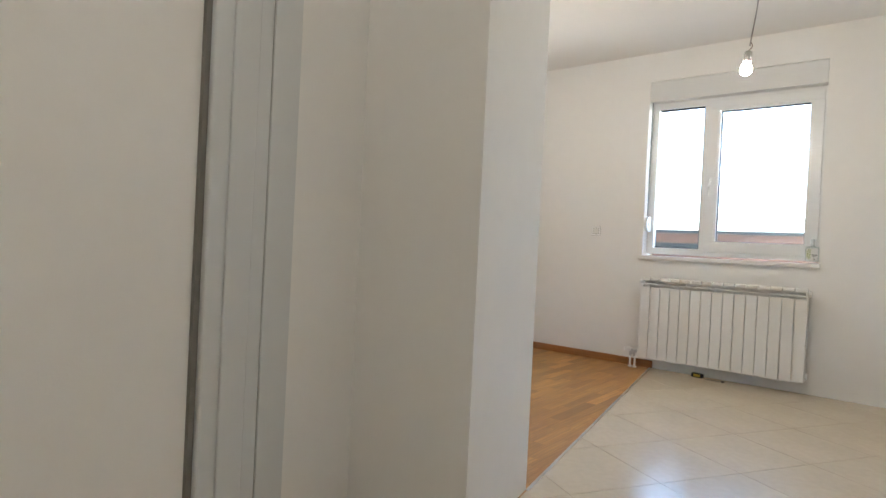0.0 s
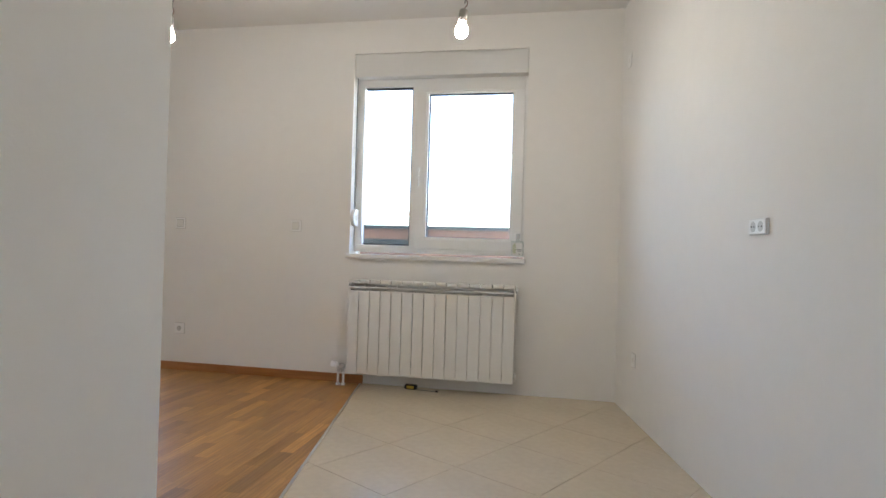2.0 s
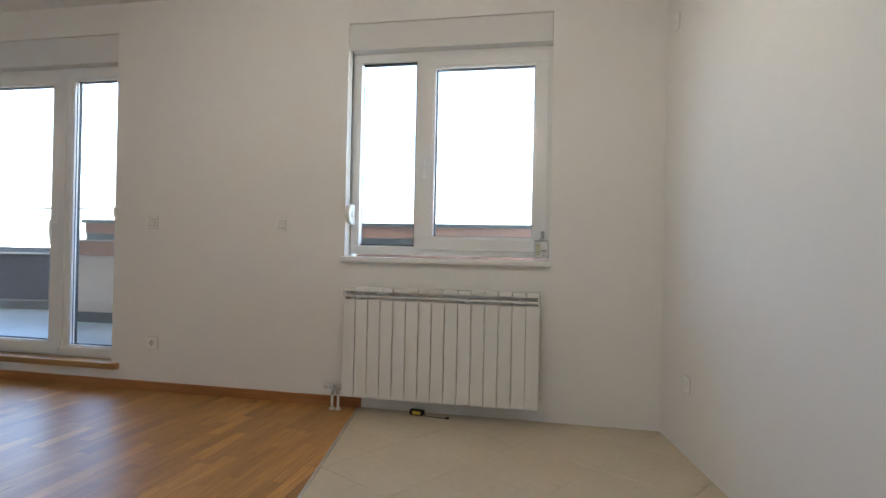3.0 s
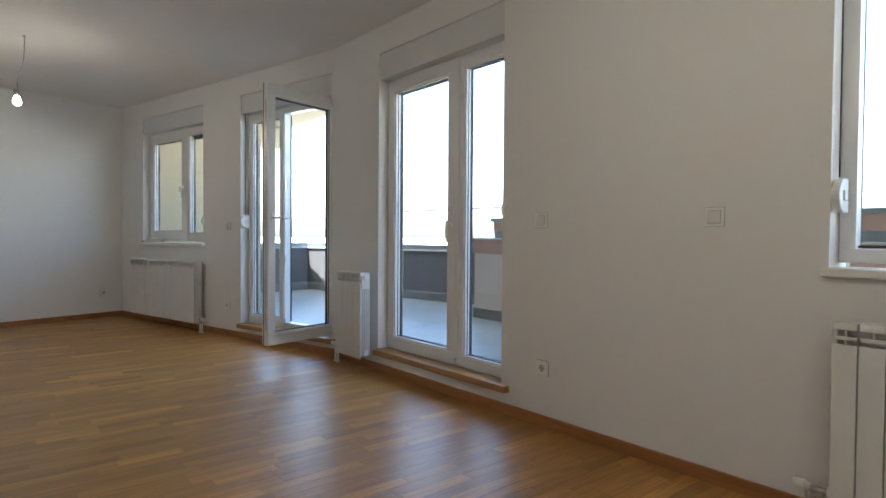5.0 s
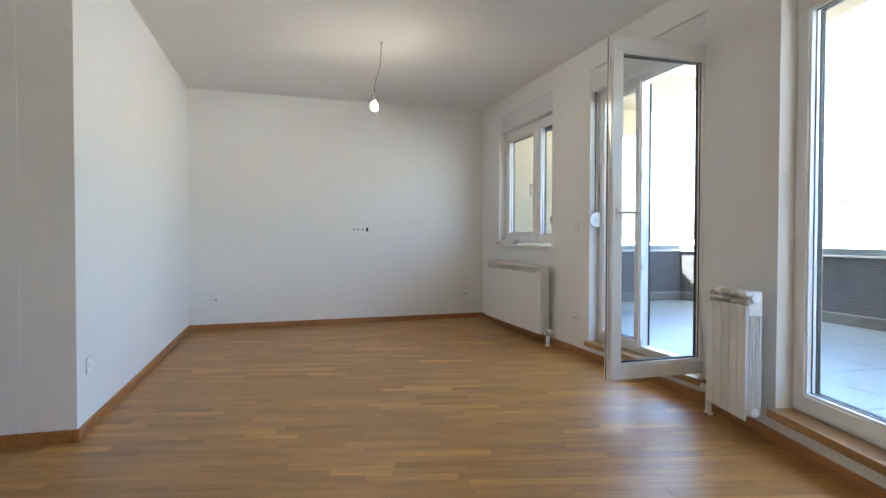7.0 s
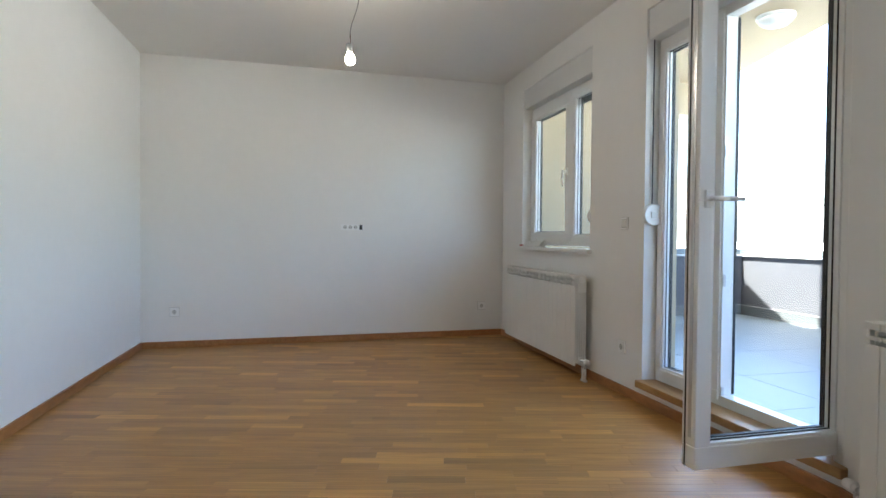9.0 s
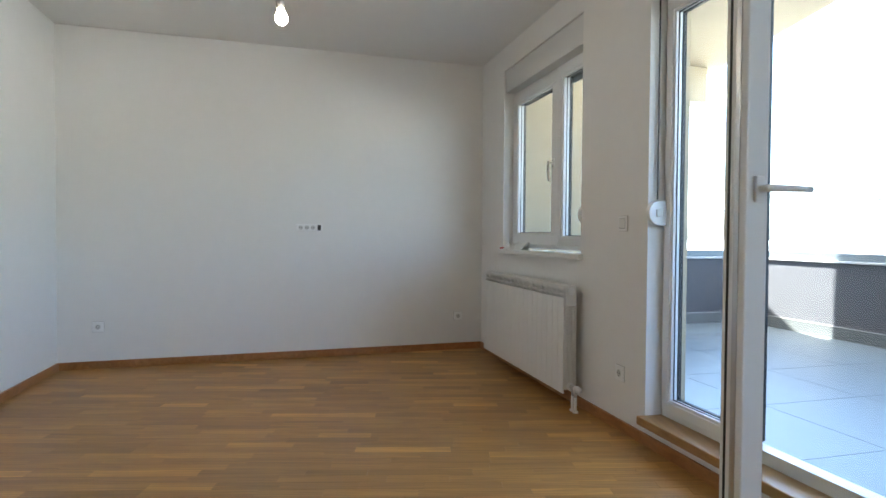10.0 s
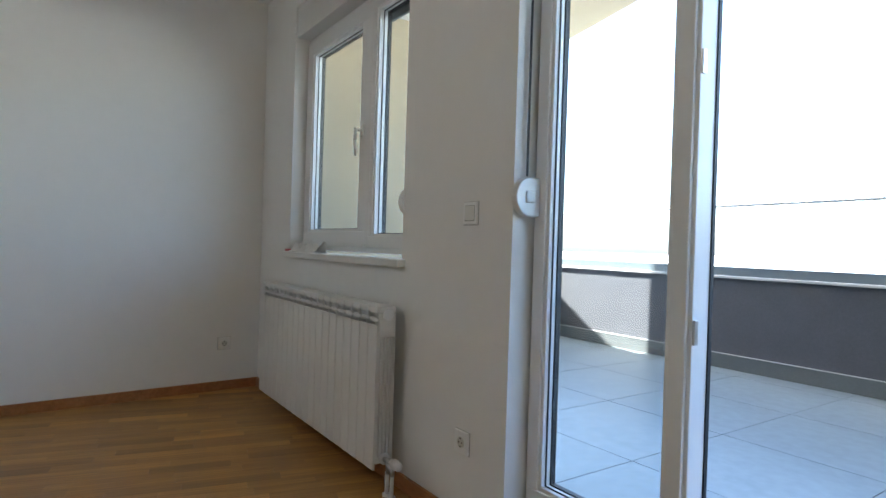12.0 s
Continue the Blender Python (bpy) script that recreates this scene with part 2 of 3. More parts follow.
def mesh_of(name, bm, mat, smooth=False):
    bmesh.ops.recalc_face_normals(bm, faces=bm.faces)
    me = bpy.data.meshes.new(name)
    bm.to_mesh(me)
    bm.free()
    me.materials.append(mat)
    if smooth:
        for p in me.polygons:
            p.use_smooth = True
    return me


def part(name, bm, mat, parent, label="", smooth=False, m=None):
    ob = new(name, bm if isinstance(bm, bpy.types.Mesh) else mesh_of(name, bm, mat, smooth))
    ob.parent = parent
    if m is not None:
        ob.matrix_basis = m
    if label:
        ob["label"] = label
    return ob


def thing(name, m, label, category, group="", kind=""):
    ob = new(name)
    ob.empty_display_size = 0.05
    ob.matrix_basis = m
    return tagged(ob, label, category, group, kind)


def solid(name, bm, mat, label, category, m=None, kind="", group="", smooth=False):
    ob = new(name, mesh_of(name, bm, mat, smooth))
    if m is not None:
        ob.matrix_basis = m
    return tagged(ob, label, category, group, kind)


def tube(name, points, r, mat, parent=None, label=""):
    cu = bpy.data.curves.new(name, "CURVE")
    cu.dimensions, cu.bevel_depth, cu.bevel_resolution, cu.resolution_u = "3D", r, 3, 8
    sp = cu.splines.new("NURBS")
    sp.points.add(len(points) - 1)
    for p, co in zip(sp.points, points):
        p.co = (*co, 1)
    sp.use_endpoint_u, sp.order_u = True, 3
    tmp = bpy.data.objects.new(name, cu)
    scene.collection.objects.link(tmp)
    me = bpy.data.meshes.new_from_object(tmp.evaluated_get(bpy.context.evaluated_depsgraph_get()))
    bpy.data.objects.remove(tmp)
    bpy.data.curves.remove(cu)
    me.name = name
    me.materials.clear()
    me.materials.append(mat)
    for p in me.polygons:
        p.use_smooth = True
    ob = new(name, me)
    ob.parent = parent
    if label:
        ob["label"] = label
    return ob


def clip(poly, a, b):
    """Keep the part of a polygon to the left of the line from a to b."""
    def side(p):
        return (b[0] - a[0]) * (p[1] - a[1]) - (b[1] - a[1]) * (p[0] - a[0])
    out = []
    for i, p in enumerate(poly):
        q = poly[(i + 1) % len(poly)]
        sp, sq = side(p), side(q)
        if sp >= 0:
            out.append(p)
        if (sp > 0) != (sq > 0) and abs(sp - sq) > 1e-12:
            k = sp / (sp - sq)
            out.append((p[0] + k * (q[0] - p[0]), p[1] + k * (q[1] - p[1])))
    return out


def area(poly):
    return abs(sum(p[0] * q[1] - q[0] * p[1] for p, q in zip(poly, poly[1:] + poly[:1]))) / 2


def prism(bm, poly, z0, z1):
    lo, hi = [bm.verts.new((*p, z0)) for p in poly], [bm.verts.new((*p, z1)) for p in poly]
    bm.faces.new(hi)
    bm.faces.new(list(reversed(lo)))
    for i in range(len(poly)):
        j = (i + 1) % len(poly)
        bm.faces.new((lo[i], lo[j], hi[j], hi[i]))


def wb(x, y):
    p = MB @ Vector((x, y, 0))
    return (p.x, p.y)


# ---------------------------------------------------------------- walls, floor, ceiling
def wall(name, m, x0, x1, y0, y1, holes=(), z0=-0.15, z1=H, mat=PAINT, label="smooth white painted plaster wall"):
    bm = bmesh.new()
    xs = sorted({x0, x1, *(h[0] for h in holes), *(h[1] for h in holes)})
    for a, b in zip(xs, xs[1:]):
        cut = [h for h in holes if h[0] < (a + b) / 2 < h[1]]
        if cut:
            box(bm, a, b, y0, y1, z0, cut[0][2])
            box(bm, a, b, y0, y1, cut[0][3], z1)
        else:
            box(bm, a, b, y0, y1, z0, z1)
    bmesh.ops.remove_doubles(bm, verts=bm.verts, dist=1e-5)
    return solid(name, bm, mat, label, "wall", m, kind="structure")


THICK = 0.19
WIN_K = (-1.948, -0.655, 0.955, 2.455)
DOOR_1 = (-5.040, -3.668, 0.130, 2.490)
DOOR_2 = (-1.420, -0.004, 0.110, 2.500)
WIN_3 = (-3.515, -2.130, 0.965, 2.500)
wall("wall_facade", EYE4, XB - 0.06, 0.30, 0.0, THICK, (WIN_K, DOOR_1))
wall("wall_facade_bent", MB, -CA - 0.30, 0.0, 0.0, THICK, (DOOR_2, WIN_3))
C_TURN = math.degrees(math.atan2(FL[0] + CA, -FL[1]))
L_TURN = math.degrees(math.atan2(FL[1] + QL, 0.32 + FL[0]))
MC = MB @ pose(-CA, 0, 0, 0, 0, 90 + C_TURN)           # far wall: local x ends at the facade corner
ML = MB @ pose(FL[0], FL[1], 0, 0, 0, L_TURN)    # long wall: local x starts at the far corner, negative towards its end
LL = math.hypot(FL[1] + QL, 0.32 + FL[0])
CL = math.hypot(FL[0] + CA, FL[1])
wall("wall_far", MC, -CL - 0.3, 0.25, 0.0, 0.25)
wall("wall_long", ML, -LL, 0.0, 0.0, 0.25)
wall("wall_return", MB, -0.44, -0.32, -6.2, -QL - 0.25)
wall("wall_kitchen", KW, 0.0, 0.25, -7.3, 0.0)
wall("wall_hall_end", EYE4, -3.2, 1.6, -7.2, -7.0)
wall("wall_back", EYE4, -7.6, -1.45, -5.6, -5.4)
wall("wall_hall", HALL, -0.12, 0.0, -3.5, 0.0)
# the short stub wall between hall and living room
bm = bmesh.new()
box(bm, -0.74, 0.458, 0.0, 0.58, -0.15, H)
solid("wall_stub", bm, PAINT, "short white plastered stub wall", "wall", HALL, kind="structure")

bm = bmesh.new()
box(bm, -11.0, 1.6, -7.2, 0.30, H, H + 0.22)
solid("ceiling", bm, CEILING, "flat white painted ceiling", "ceiling", kind="structure")
bm = bmesh.new()
box(bm, -11.0, 1.6, -7.2, 0.30, -0.30, -0.008)
solid("floor", bm, BED, "floor slab under oak parquet and beige tiles", "floor", kind="structure")
floor_ob = bpy.data.objects["floor"]


def skirting(m, x0, x1, y, z=0.062, t=0.016):
    bm = bmesh.new()
    box(bm, x0, x1, y - t, y, 0, z)
    soften(bm, 0.004)
    solid("baseboard", bm, SKIRT, "reddish-brown varnished wooden baseboard", "baseboard", m, kind="structure")


skirting(EYE4, XB, SEAM[0][0] + 0.02, 0.0)
skirting(MB, -CA, 0.0, 0.0)
skirting(MC, -CL, 0.0, 0.0)
skirting(ML, -LL, 0.0, 0.0)
skirting(MB @ pose(-0.32, -QL, 0, 0, 0, 90), -1.6, 0.016, 0.0)


# ---------------------------------------------------------------- windows and terrace doors
def ring(bm, x0, x1, z0, z1, y0, y1, w, wr=None):
    """A rectangular frame with stiles of width w and rails of width wr."""
    wr = w if wr is None else wr
    box(bm, x0, x1, y0, y1, z0, z0 + wr)
    box(bm, x0, x1, y0, y1, z1 - wr, z1)
    box(bm, x0, x0 + w, y0, y1, z0 + wr, z1 - wr)
    box(bm, x1 - w, x1, y0, y1, z0 + wr, z1 - wr)


def handle(parent, m, turn=0.0):
    """Lever handle on a rosette; local -y is towards the room, the lever hangs down and is turned by degrees."""
    bm = bmesh.new()
    box(bm, -0.014, 0.014, -0.012, 0, -0.034, 0.034)
    soften(bm, 0.006, 3)
    h = part("handle", bm, PVC, parent, "white lever handle", m=m, smooth=False)
    bm = bmesh.new()
    mm = pose(0, 0, 0, 0, turn, 0)
    rod(bm, mm @ Vector((0, -0.010, 0)), mm @ Vector((0, -0.045, 0)), 0.009)
    rod(bm, mm @ Vector((0, -0.042, 0.006)), mm @ Vector((0, -0.048, -0.06)), 0.0095, r2=0.0085)
    rod(bm, mm @ Vector((0, -0.048, -0.055)), mm @ Vector((0, -0.040, -0.128)), 0.0088, r2=0.0075)
    bmesh.ops.create_uvsphere(bm, u_segments=10, v_segments=6, radius=0.0080, matrix=Matrix.Translation(mm @ Vector((0, -0.040, -0.128))))
    bmesh.ops.create_uvsphere(bm, u_segments=10, v_segments=6, radius=0.0095, matrix=Matrix.Translation(mm @ Vector((0, -0.044, 0.004))))
    part("lever", bm, PVC, h, smooth=True)
    return h


def pane(parent, x0, x1, z0, z1, y, m=None):
    bm = bmesh.new()
    box(bm, x0, x1, y - 0.009, y + 0.009, z0, z1)
    g = part("pane", bm, GLASS, parent, "clear double-glazed pane", m=m)
    g.visible_shadow = False
    bm = bmesh.new()
    ring(bm, x0 - 0.002, x1 + 0.002, z0 - 0.002, z1 + 0.002, y - 0.014, y - 0.010, 0.008)
    ring(bm, x0 - 0.002, x1 + 0.002, z0 - 0.002, z1 + 0.002, y + 0.010, y + 0.030, 0.008)
    part("gasket", bm, GASKET, g, "black rubber gasket")
    return g


FY = 0.095                    # inner face of the window frames behind the wall's face


def sash(parent, x0, x1, z0, z1, w, proud=0.014, m=None, name="sash"):
    bm = bmesh.new()
    ring(bm, x0, x1, z0, z1, FY - proud, FY + 0.055, w)
    soften(bm, 0.004)
    s = part(name, bm, PVC, parent, "white plastic sash", m=m)
    # glazing bead, a step behind the sash face
    bm = bmesh.new()
    ring(bm, x0 + w - 0.002, x1 - w + 0.002, z0 + w - 0.002, z1 - w + 0.002, FY - proud + 0.008, FY + 0.04, 0.016)
    soften(bm, 0.003)
    part("glazing_bead", bm, PVC, s)
    pane(s, x0 + w + 0.012, x1 - w - 0.012, z0 + w + 0.012, z1 - w - 0.012, FY + 0.03)
    return s


def opening(name, m, hole, label, category, box_h, bottom):
    """Outer frame and shutter casing in a hole of the wall."""
    x0, x1, z0, z1 = hole
    w = thing(name, m, label, category, kind="structure")
    zt = z1 - box_h
    bm = bmesh.new()
    box(bm, x0 + 0.002, x1 - 0.002, 0.012, 0.26, zt, z1 - 0.002)
    soften(bm, 0.004)
    part("shutter_casing", bm, CASING, w, "pale grey roller shutter casing")
    bm = bmesh.new()
    ring(bm, x0 + 0.003, x1 - 0.003, bottom, zt, FY, FY + 0.07, 0.055)
    soften(bm, 0.003)
    part("window_frame", bm, PVC, w, "white plastic outer frame")
    return w, zt


def winder(parent, m, z, top):
    """Shutter strap and its winder box; local -y towards the room."""
    bm = bmesh.new()
    side = 1 if m.to_euler().z < 0 else -1
    out = [(-0.045 * side, -0.065), (-0.045 * side, 0.065)] + [(side * 0.062 * math.cos(a), 0.065 * math.sin(a)) for a in [radians(90 - 15 * k) for k in range(13)]]
    prism(bm, out, 0.0, 0.030)
    bmesh.ops.transform(bm, matrix=pose(0, 0, 0, 90, 0, 0), verts=bm.verts)
    soften(bm, 0.007, 3, 50)
    wbx = part("strap_winder", bm, PVC, parent, "white plastic shutter strap winder", m=m @ pose(0, 0, z))
    bm = bmesh.new()
    box(bm, -0.020, 0.020, -0.036, -0.029, -0.020, 0.020)
    soften(bm, 0.006)
    part("cover_cap", bm, CREAM, wbx)
    bm = bmesh.new()
    box(bm, -0.004, 0.004, -0.012, -0.009, z + 0.07, top)
    part("strap", bm, STRAP, parent, "grey woven shutter strap", m=m)


# kitchen window
win, zt = opening("window_1", EYE4, WIN_K, "white two-part window with roller shutter casing above", "window", 0.172, 0.975)
x0, x1, z0, _ = WIN_K
bm = bmesh.new()
box(bm, -1.515, -1.450, FY, FY + 0.07, z0 + 0.075, zt - 0.055)
part("mullion", bm, PVC, win)
pane(win, x0 + 0.052, -1.522, z0 + 0.08, zt - 0.058, FY + 0.04)
s = sash(win, -1.478, x1 - 0.022, z0 + 0.055, zt - 0.025, 0.075)
handle(s, pose(-1.445, FY - 0.014, 1.60))
bm = bmesh.new()
box(bm, x0 - 0.02, x1 + 0.012, -0.035, FY, z0 - 0.030, z0 + 0.004)
soften(bm, 0.006)
part("window_sill", bm, SILL_WHITE, win, "white stone inner sill")
winder(win, pose(x0 + 0.004, 0.045, 0, 0, 0, 90), 1.23, zt)
bm = bmesh.new()
box(bm, x0 - 0.05, x1 + 0.05, FY + 0.07, THICK + 0.05, z0 - 0.03, z0 - 0.005)
part("outer_sill", bm, FLASHING, win, "grey metal outer sill")

# terrace door beside the kitchen
dr, zt = opening("door_1", EYE4, DOOR_1, "white double-glazed terrace door, closed, with roller shutter casing", "terrace door", 0.198, 0.160)
x0, x1, z0, _ = DOOR_1
s = sash(dr, x0 + 0.012, -4.205, 0.185, zt - 0.025, 0.080)
handle(s, pose(-4.245, FY - 0.014, 1.16))
bm = bmesh.new()
box(bm, -4.212, -4.165, FY - 0.02, FY + 0.07, 0.23, zt - 0.03)
soften(bm, 0.006)
part("mullion", bm, PVC, dr)
sash(dr, -4.185, x1 - 0.006, 0.185, zt - 0.025, 0.060, proud=0.010)
bm = bmesh.new()
box(bm, x0 - 0.015, x1 + 0.065, -0.042, FY + 0.01, 0.130, 0.174)
soften(bm, 0.006)
part("door_sill", bm, SILL_OAK, dr, "varnished oak door sill board")
winder(dr, pose(x1 + 0.027, 0.045, 0, 0, 0, -90), 1.23, zt)

# open terrace door after the bend
dr2, zt = opening("door_2", MB, DOOR_2, "white double-glazed terrace door with one leaf standing open", "terrace door", 0.190, 0.150)
x0, x1, z0, _ = DOOR_2
bm = bmesh.new()
box(bm, -0.852, -0.826, FY + 0.002, FY + 0.090, 0.205, zt - 0.055)
soften(bm, 0.004)
part("mullion", bm, PVC, dr2)
bm = bmesh.new()
box(bm, -0.827, -0.822, FY + 0.074, FY + 0.088, 0.21, zt - 0.06)
part("gasket", bm, GASKET, dr2, "black rubber gasket")
sash(dr2, x0 + 0.012, -0.838, 0.180, zt - 0.025, 0.050, proud=0.008)
for zz in (0.22, 0.83, 1.53):
    bm = bmesh.new()
    box(bm, -0.827, -0.819, FY + 0.004, FY + 0.020, zz - 0.032, zz + 0.032)
    soften(bm, 0.002)
    part("strike_plate", bm, CHROME, dr2, "steel strike plate")
bm = bmesh.new()
box(bm, x0 - 0.015, x1 + 0.03, -0.042, FY + 0.01, 0.105, 0.150)
soften(bm, 0.006)
part("door_sill", bm, SILL_OAK, dr2, "varnished oak door sill board")
winder(dr2, pose(x0 + 0.004, 0.045, 0, 0, 0, 90), 1.205, zt)
# the open leaf, hinged at the right
LM = pose(-0.052, FY - 0.015, 0, 0, 0, 91.5) @ Matrix.Translation((0.0, -FY + 0.0, 0))
bm = bmesh.new()
LW = 0.755
ring(bm, -LW, -0.004, 0.180, 2.275, FY - 0.014, FY + 0.062, 0.064, 0.086)
soften(bm, 0.005)
leaf = part("door_leaf", bm, PVC, dr2, "open white plastic door leaf", m=LM)
bm = bmesh.new()
ring(bm, -LW + 0.062, -0.066, 0.264, 2.191, FY - 0.006, FY + 0.045, 0.014)
soften(bm, 0.003)
part("glazing_bead", bm, PVC, leaf)
pane(leaf, -LW + 0.075, -0.079, 0.277, 2.178, FY + 0.03)
bm = bmesh.new()
ring(bm, -LW - 0.001, -0.003, 0.179, 2.276, FY + 0.040, FY + 0.048, 0.007)
part("edge_gasket", bm, GASKET, leaf, "black edge gasket")
bm = bmesh.new()
box(bm, -LW - 0.0025, -LW + 0.001, FY + 0.008, FY + 0.024, 0.30, 2.15)
part("lock_strip", bm, CHROME, leaf, "steel lock strip")
handle(leaf, pose(-LW + 0.034, FY - 0.014, 1.205), turn=-90)

# far window
win3, zt = opening("window_2", MB, WIN_3, "white two-sash window with roller shutter casing above", "window", 0.190, 0.985)
x0, x1, z0, _ = WIN_3
s = sash(win3, x0 + 0.015, -2.655, z0 + 0.045, zt - 0.025, 0.085)
handle(s, pose(-2.700, FY - 0.014, 1.62))
bm = bmesh.new()
box(bm, -2.662, -2.612, FY - 0.016, FY + 0.07, z0 + 0.06, zt - 0.04)
soften(bm, 0.005)
part("mullion", bm, PVC, win3)
sash(win3, -2.640, x1 - 0.006, z0 + 0.045, zt - 0.025, 0.060)
bm = bmesh.new()
for k in range(3):
    box(bm, -2.60, x1 - 0.03, FY + 0.075, FY + 0.088, zt - 0.13 + k * 0.035, zt - 0.098 + k * 0.035)
part("shutter_slats", bm, FLASHING, win3, "lower slats of the raised shutter")
bm = bmesh.new()
box(bm, x0 - 0.02, x1 + 0.03, -0.040, FY, z0 - 0.030, z0 + 0.004)
soften(bm, 0.006)
part("window_sill", bm, SILL_WHITE, win3, "white stone inner sill")
winder(win3, pose(x1 + 0.008, 0.045, 0, 0, 0, -90), 1.22, zt)


# ---------------------------------------------------------------- radiators
def section_mesh():
    bm = bmesh.new()
    vs = box(bm, 0.0020, 0.0780, -0.145, -0.135, 0.0, 0.598)
    soften(bm, 0.003, 2)
    front = mesh_of("front_plate", bm, ENAMEL)
    bm = bmesh.new()
    box(bm, 0.004, 0.076, -0.140, -0.130, 0.612, 0.626)
    box(bm, 0.003, 0.077, -0.144, -0.056, 0.648, 0.674)
    box(bm, 0.037, 0.043, -0.131, -0.118, 0.595, 0.655)
    box(bm, 0.002, 0.078, -0.062, -0.056, 0.580, 0.645)
    soften(bm, 0.005, 3)
    top = mesh_of("top_grille", bm, ENAMEL)
    bm = bmesh.new()
    out = [(0.004, -0.055), (0.004, -0.060)]
    for xa, xb_ in ((0.0145, 0.017), (0.0225, 0.025), (0.033, 0.047), (0.055, 0.0575), (0.063, 0.0655)):
        out += [(xa, -0.060), (xa, -0.134), (xb_, -0.134), (xb_, -0.060)]
    out += [(0.076, -0.060), (0.076, -0.055)]
    prism(bm, out, 0.02, 0.588)
    core = mesh_of("core", bm, ENAMEL)
    return front, top, core


SECTION = section_mesh()


def radiator(m, n, valve_left, label):
    """Aluminium sectional radiator; x from its left end, back towards +y, wall face at y = 0."""
    r = thing("radiator", m, label, "radiator", group="white sectional radiators")
    z = 0.100
    for i in range(n):
        f = part("section", SECTION[0], None, r, m=pose(i * 0.08, 0, z))
        part("top_grille", SECTION[1], None, f)
        part("core", SECTION[2], None, f)
    w = n * 0.08
    for zz in (z + 0.045, z + 0.640):
        bm = bmesh.new()
        rod(bm, (-0.006, -0.097, zz), (w + 0.006, -0.097, zz), 0.017)
        hp = part("header_pipe", bm, ENAMEL, r, smooth=True)
        for xa, xb_ in ((-0.014, -0.002), (w + 0.002, w + 0.014)):
            bm = bmesh.new()
            rod(bm, (xa, -0.097, zz), (xb_, -0.097, zz), 0.024, 18)
            soften(bm, 0.003)
            part("end_plug", bm, PLASTIC, hp, "white round end plug")
    for xa, xb_ in ((0.003, 0.015), (w - 0.015, w - 0.003)):
        for yk in (-0.116, -0.099, -0.082, -0.065):
            bm = bmesh.new()
            box(bm, xa, xb_, yk - 0.0032, yk + 0.0032, z + 0.05, z + 0.545)
            soften(bm, 0.003, 2)
            part("end_fin", bm, ENAMEL, r)
        bm = bmesh.new()
        box(bm, xa, xb_, -0.130, -0.057, z + 0.545, z + 0.648)
        soften(bm, 0.005, 3)
        part("end_cap", bm, ENAMEL, r)
    for xk in (0.16, w - 0.16):
        bm = bmesh.new()
        box(bm, xk - 0.015, xk + 0.015, -0.056, 0.0, z + 0.56, z + 0.60)
        part("wall_bracket", bm, ENAMEL, r)
    s = -1 if valve_left else 1
    xv = -0.014 if valve_left else w + 0.014
    zc = z + 0.045
    bm = bmesh.new()
    rod(bm, (xv, -0.097, zc), (xv + s * 0.055, -0.097, zc), 0.011)
    rod(bm, (xv + s * 0.03, -0.097, zc + 0.012), (xv + s * 0.03, -0.097, zc - 0.05), 0.010)
    rod(bm, (xv + s * 0.012, -0.097, zc - 0.01), (xv + s * 0.060, -0.097, zc - 0.03), 0.009)
    rod(bm, (xv + s * 0.062, -0.097, zc - 0.01), (xv + s * 0.062, -0.097, zc - 0.05), 0.010)
    v = part("valve", bm, CHROME, r, "chromed pipe valve", smooth=True)
    bm = bmesh.new()
    rod(bm, (xv + s * 0.055, -0.097, zc + 0.004), (xv + s * 0.075, -0.097, zc + 0.004), 0.015)
    rod(bm, (xv + s * 0.075, -0.097, zc + 0.004), (xv + s * 0.115, -0.097, zc + 0.004), 0.021, 16, 0.018)
    part("valve_head", bm, PLASTIC, v, "white thermostatic valve head", smooth=True)
    for k in (0.022, 0.062):
        bm = bmesh.new()
        rod(bm, (xv + s * k, -0.097, zc - 0.045), (xv + s * k, -0.097, 0.0), 0.0085)
        rod(bm, (xv + s * k, -0.097, 0.012), (xv + s * k, -0.097, 0.0), 0.017)
        part("pipe", bm, PLASTIC, r, "white pipe into the floor", smooth=True)
    return r


radiator(pose(-1.893, 0, 0), 15, True, "white fifteen-section aluminium radiator under the kitchen window")
radiator(pose(-5.472, 0, 0), 5, True, "narrow white five-section aluminium radiator between terrace doors")
radiator(MB @ pose(-3.588, 0, 0), 19, False, "long white aluminium radiator under the far window")


# ---------------------------------------------------------------- sockets and switches
# grey backing wider than the plate, coloured as the shadow along its edge
def shadow_rim(parent, w, h):
    bm = bmesh.new()
    box(bm, -w, w, -0.003, 0, -h, h)
    soften(bm, 0.001)
    part("shadow_rim", bm, SHADOWED, parent, "thin grey rim coloured as the plate's edge shadow")


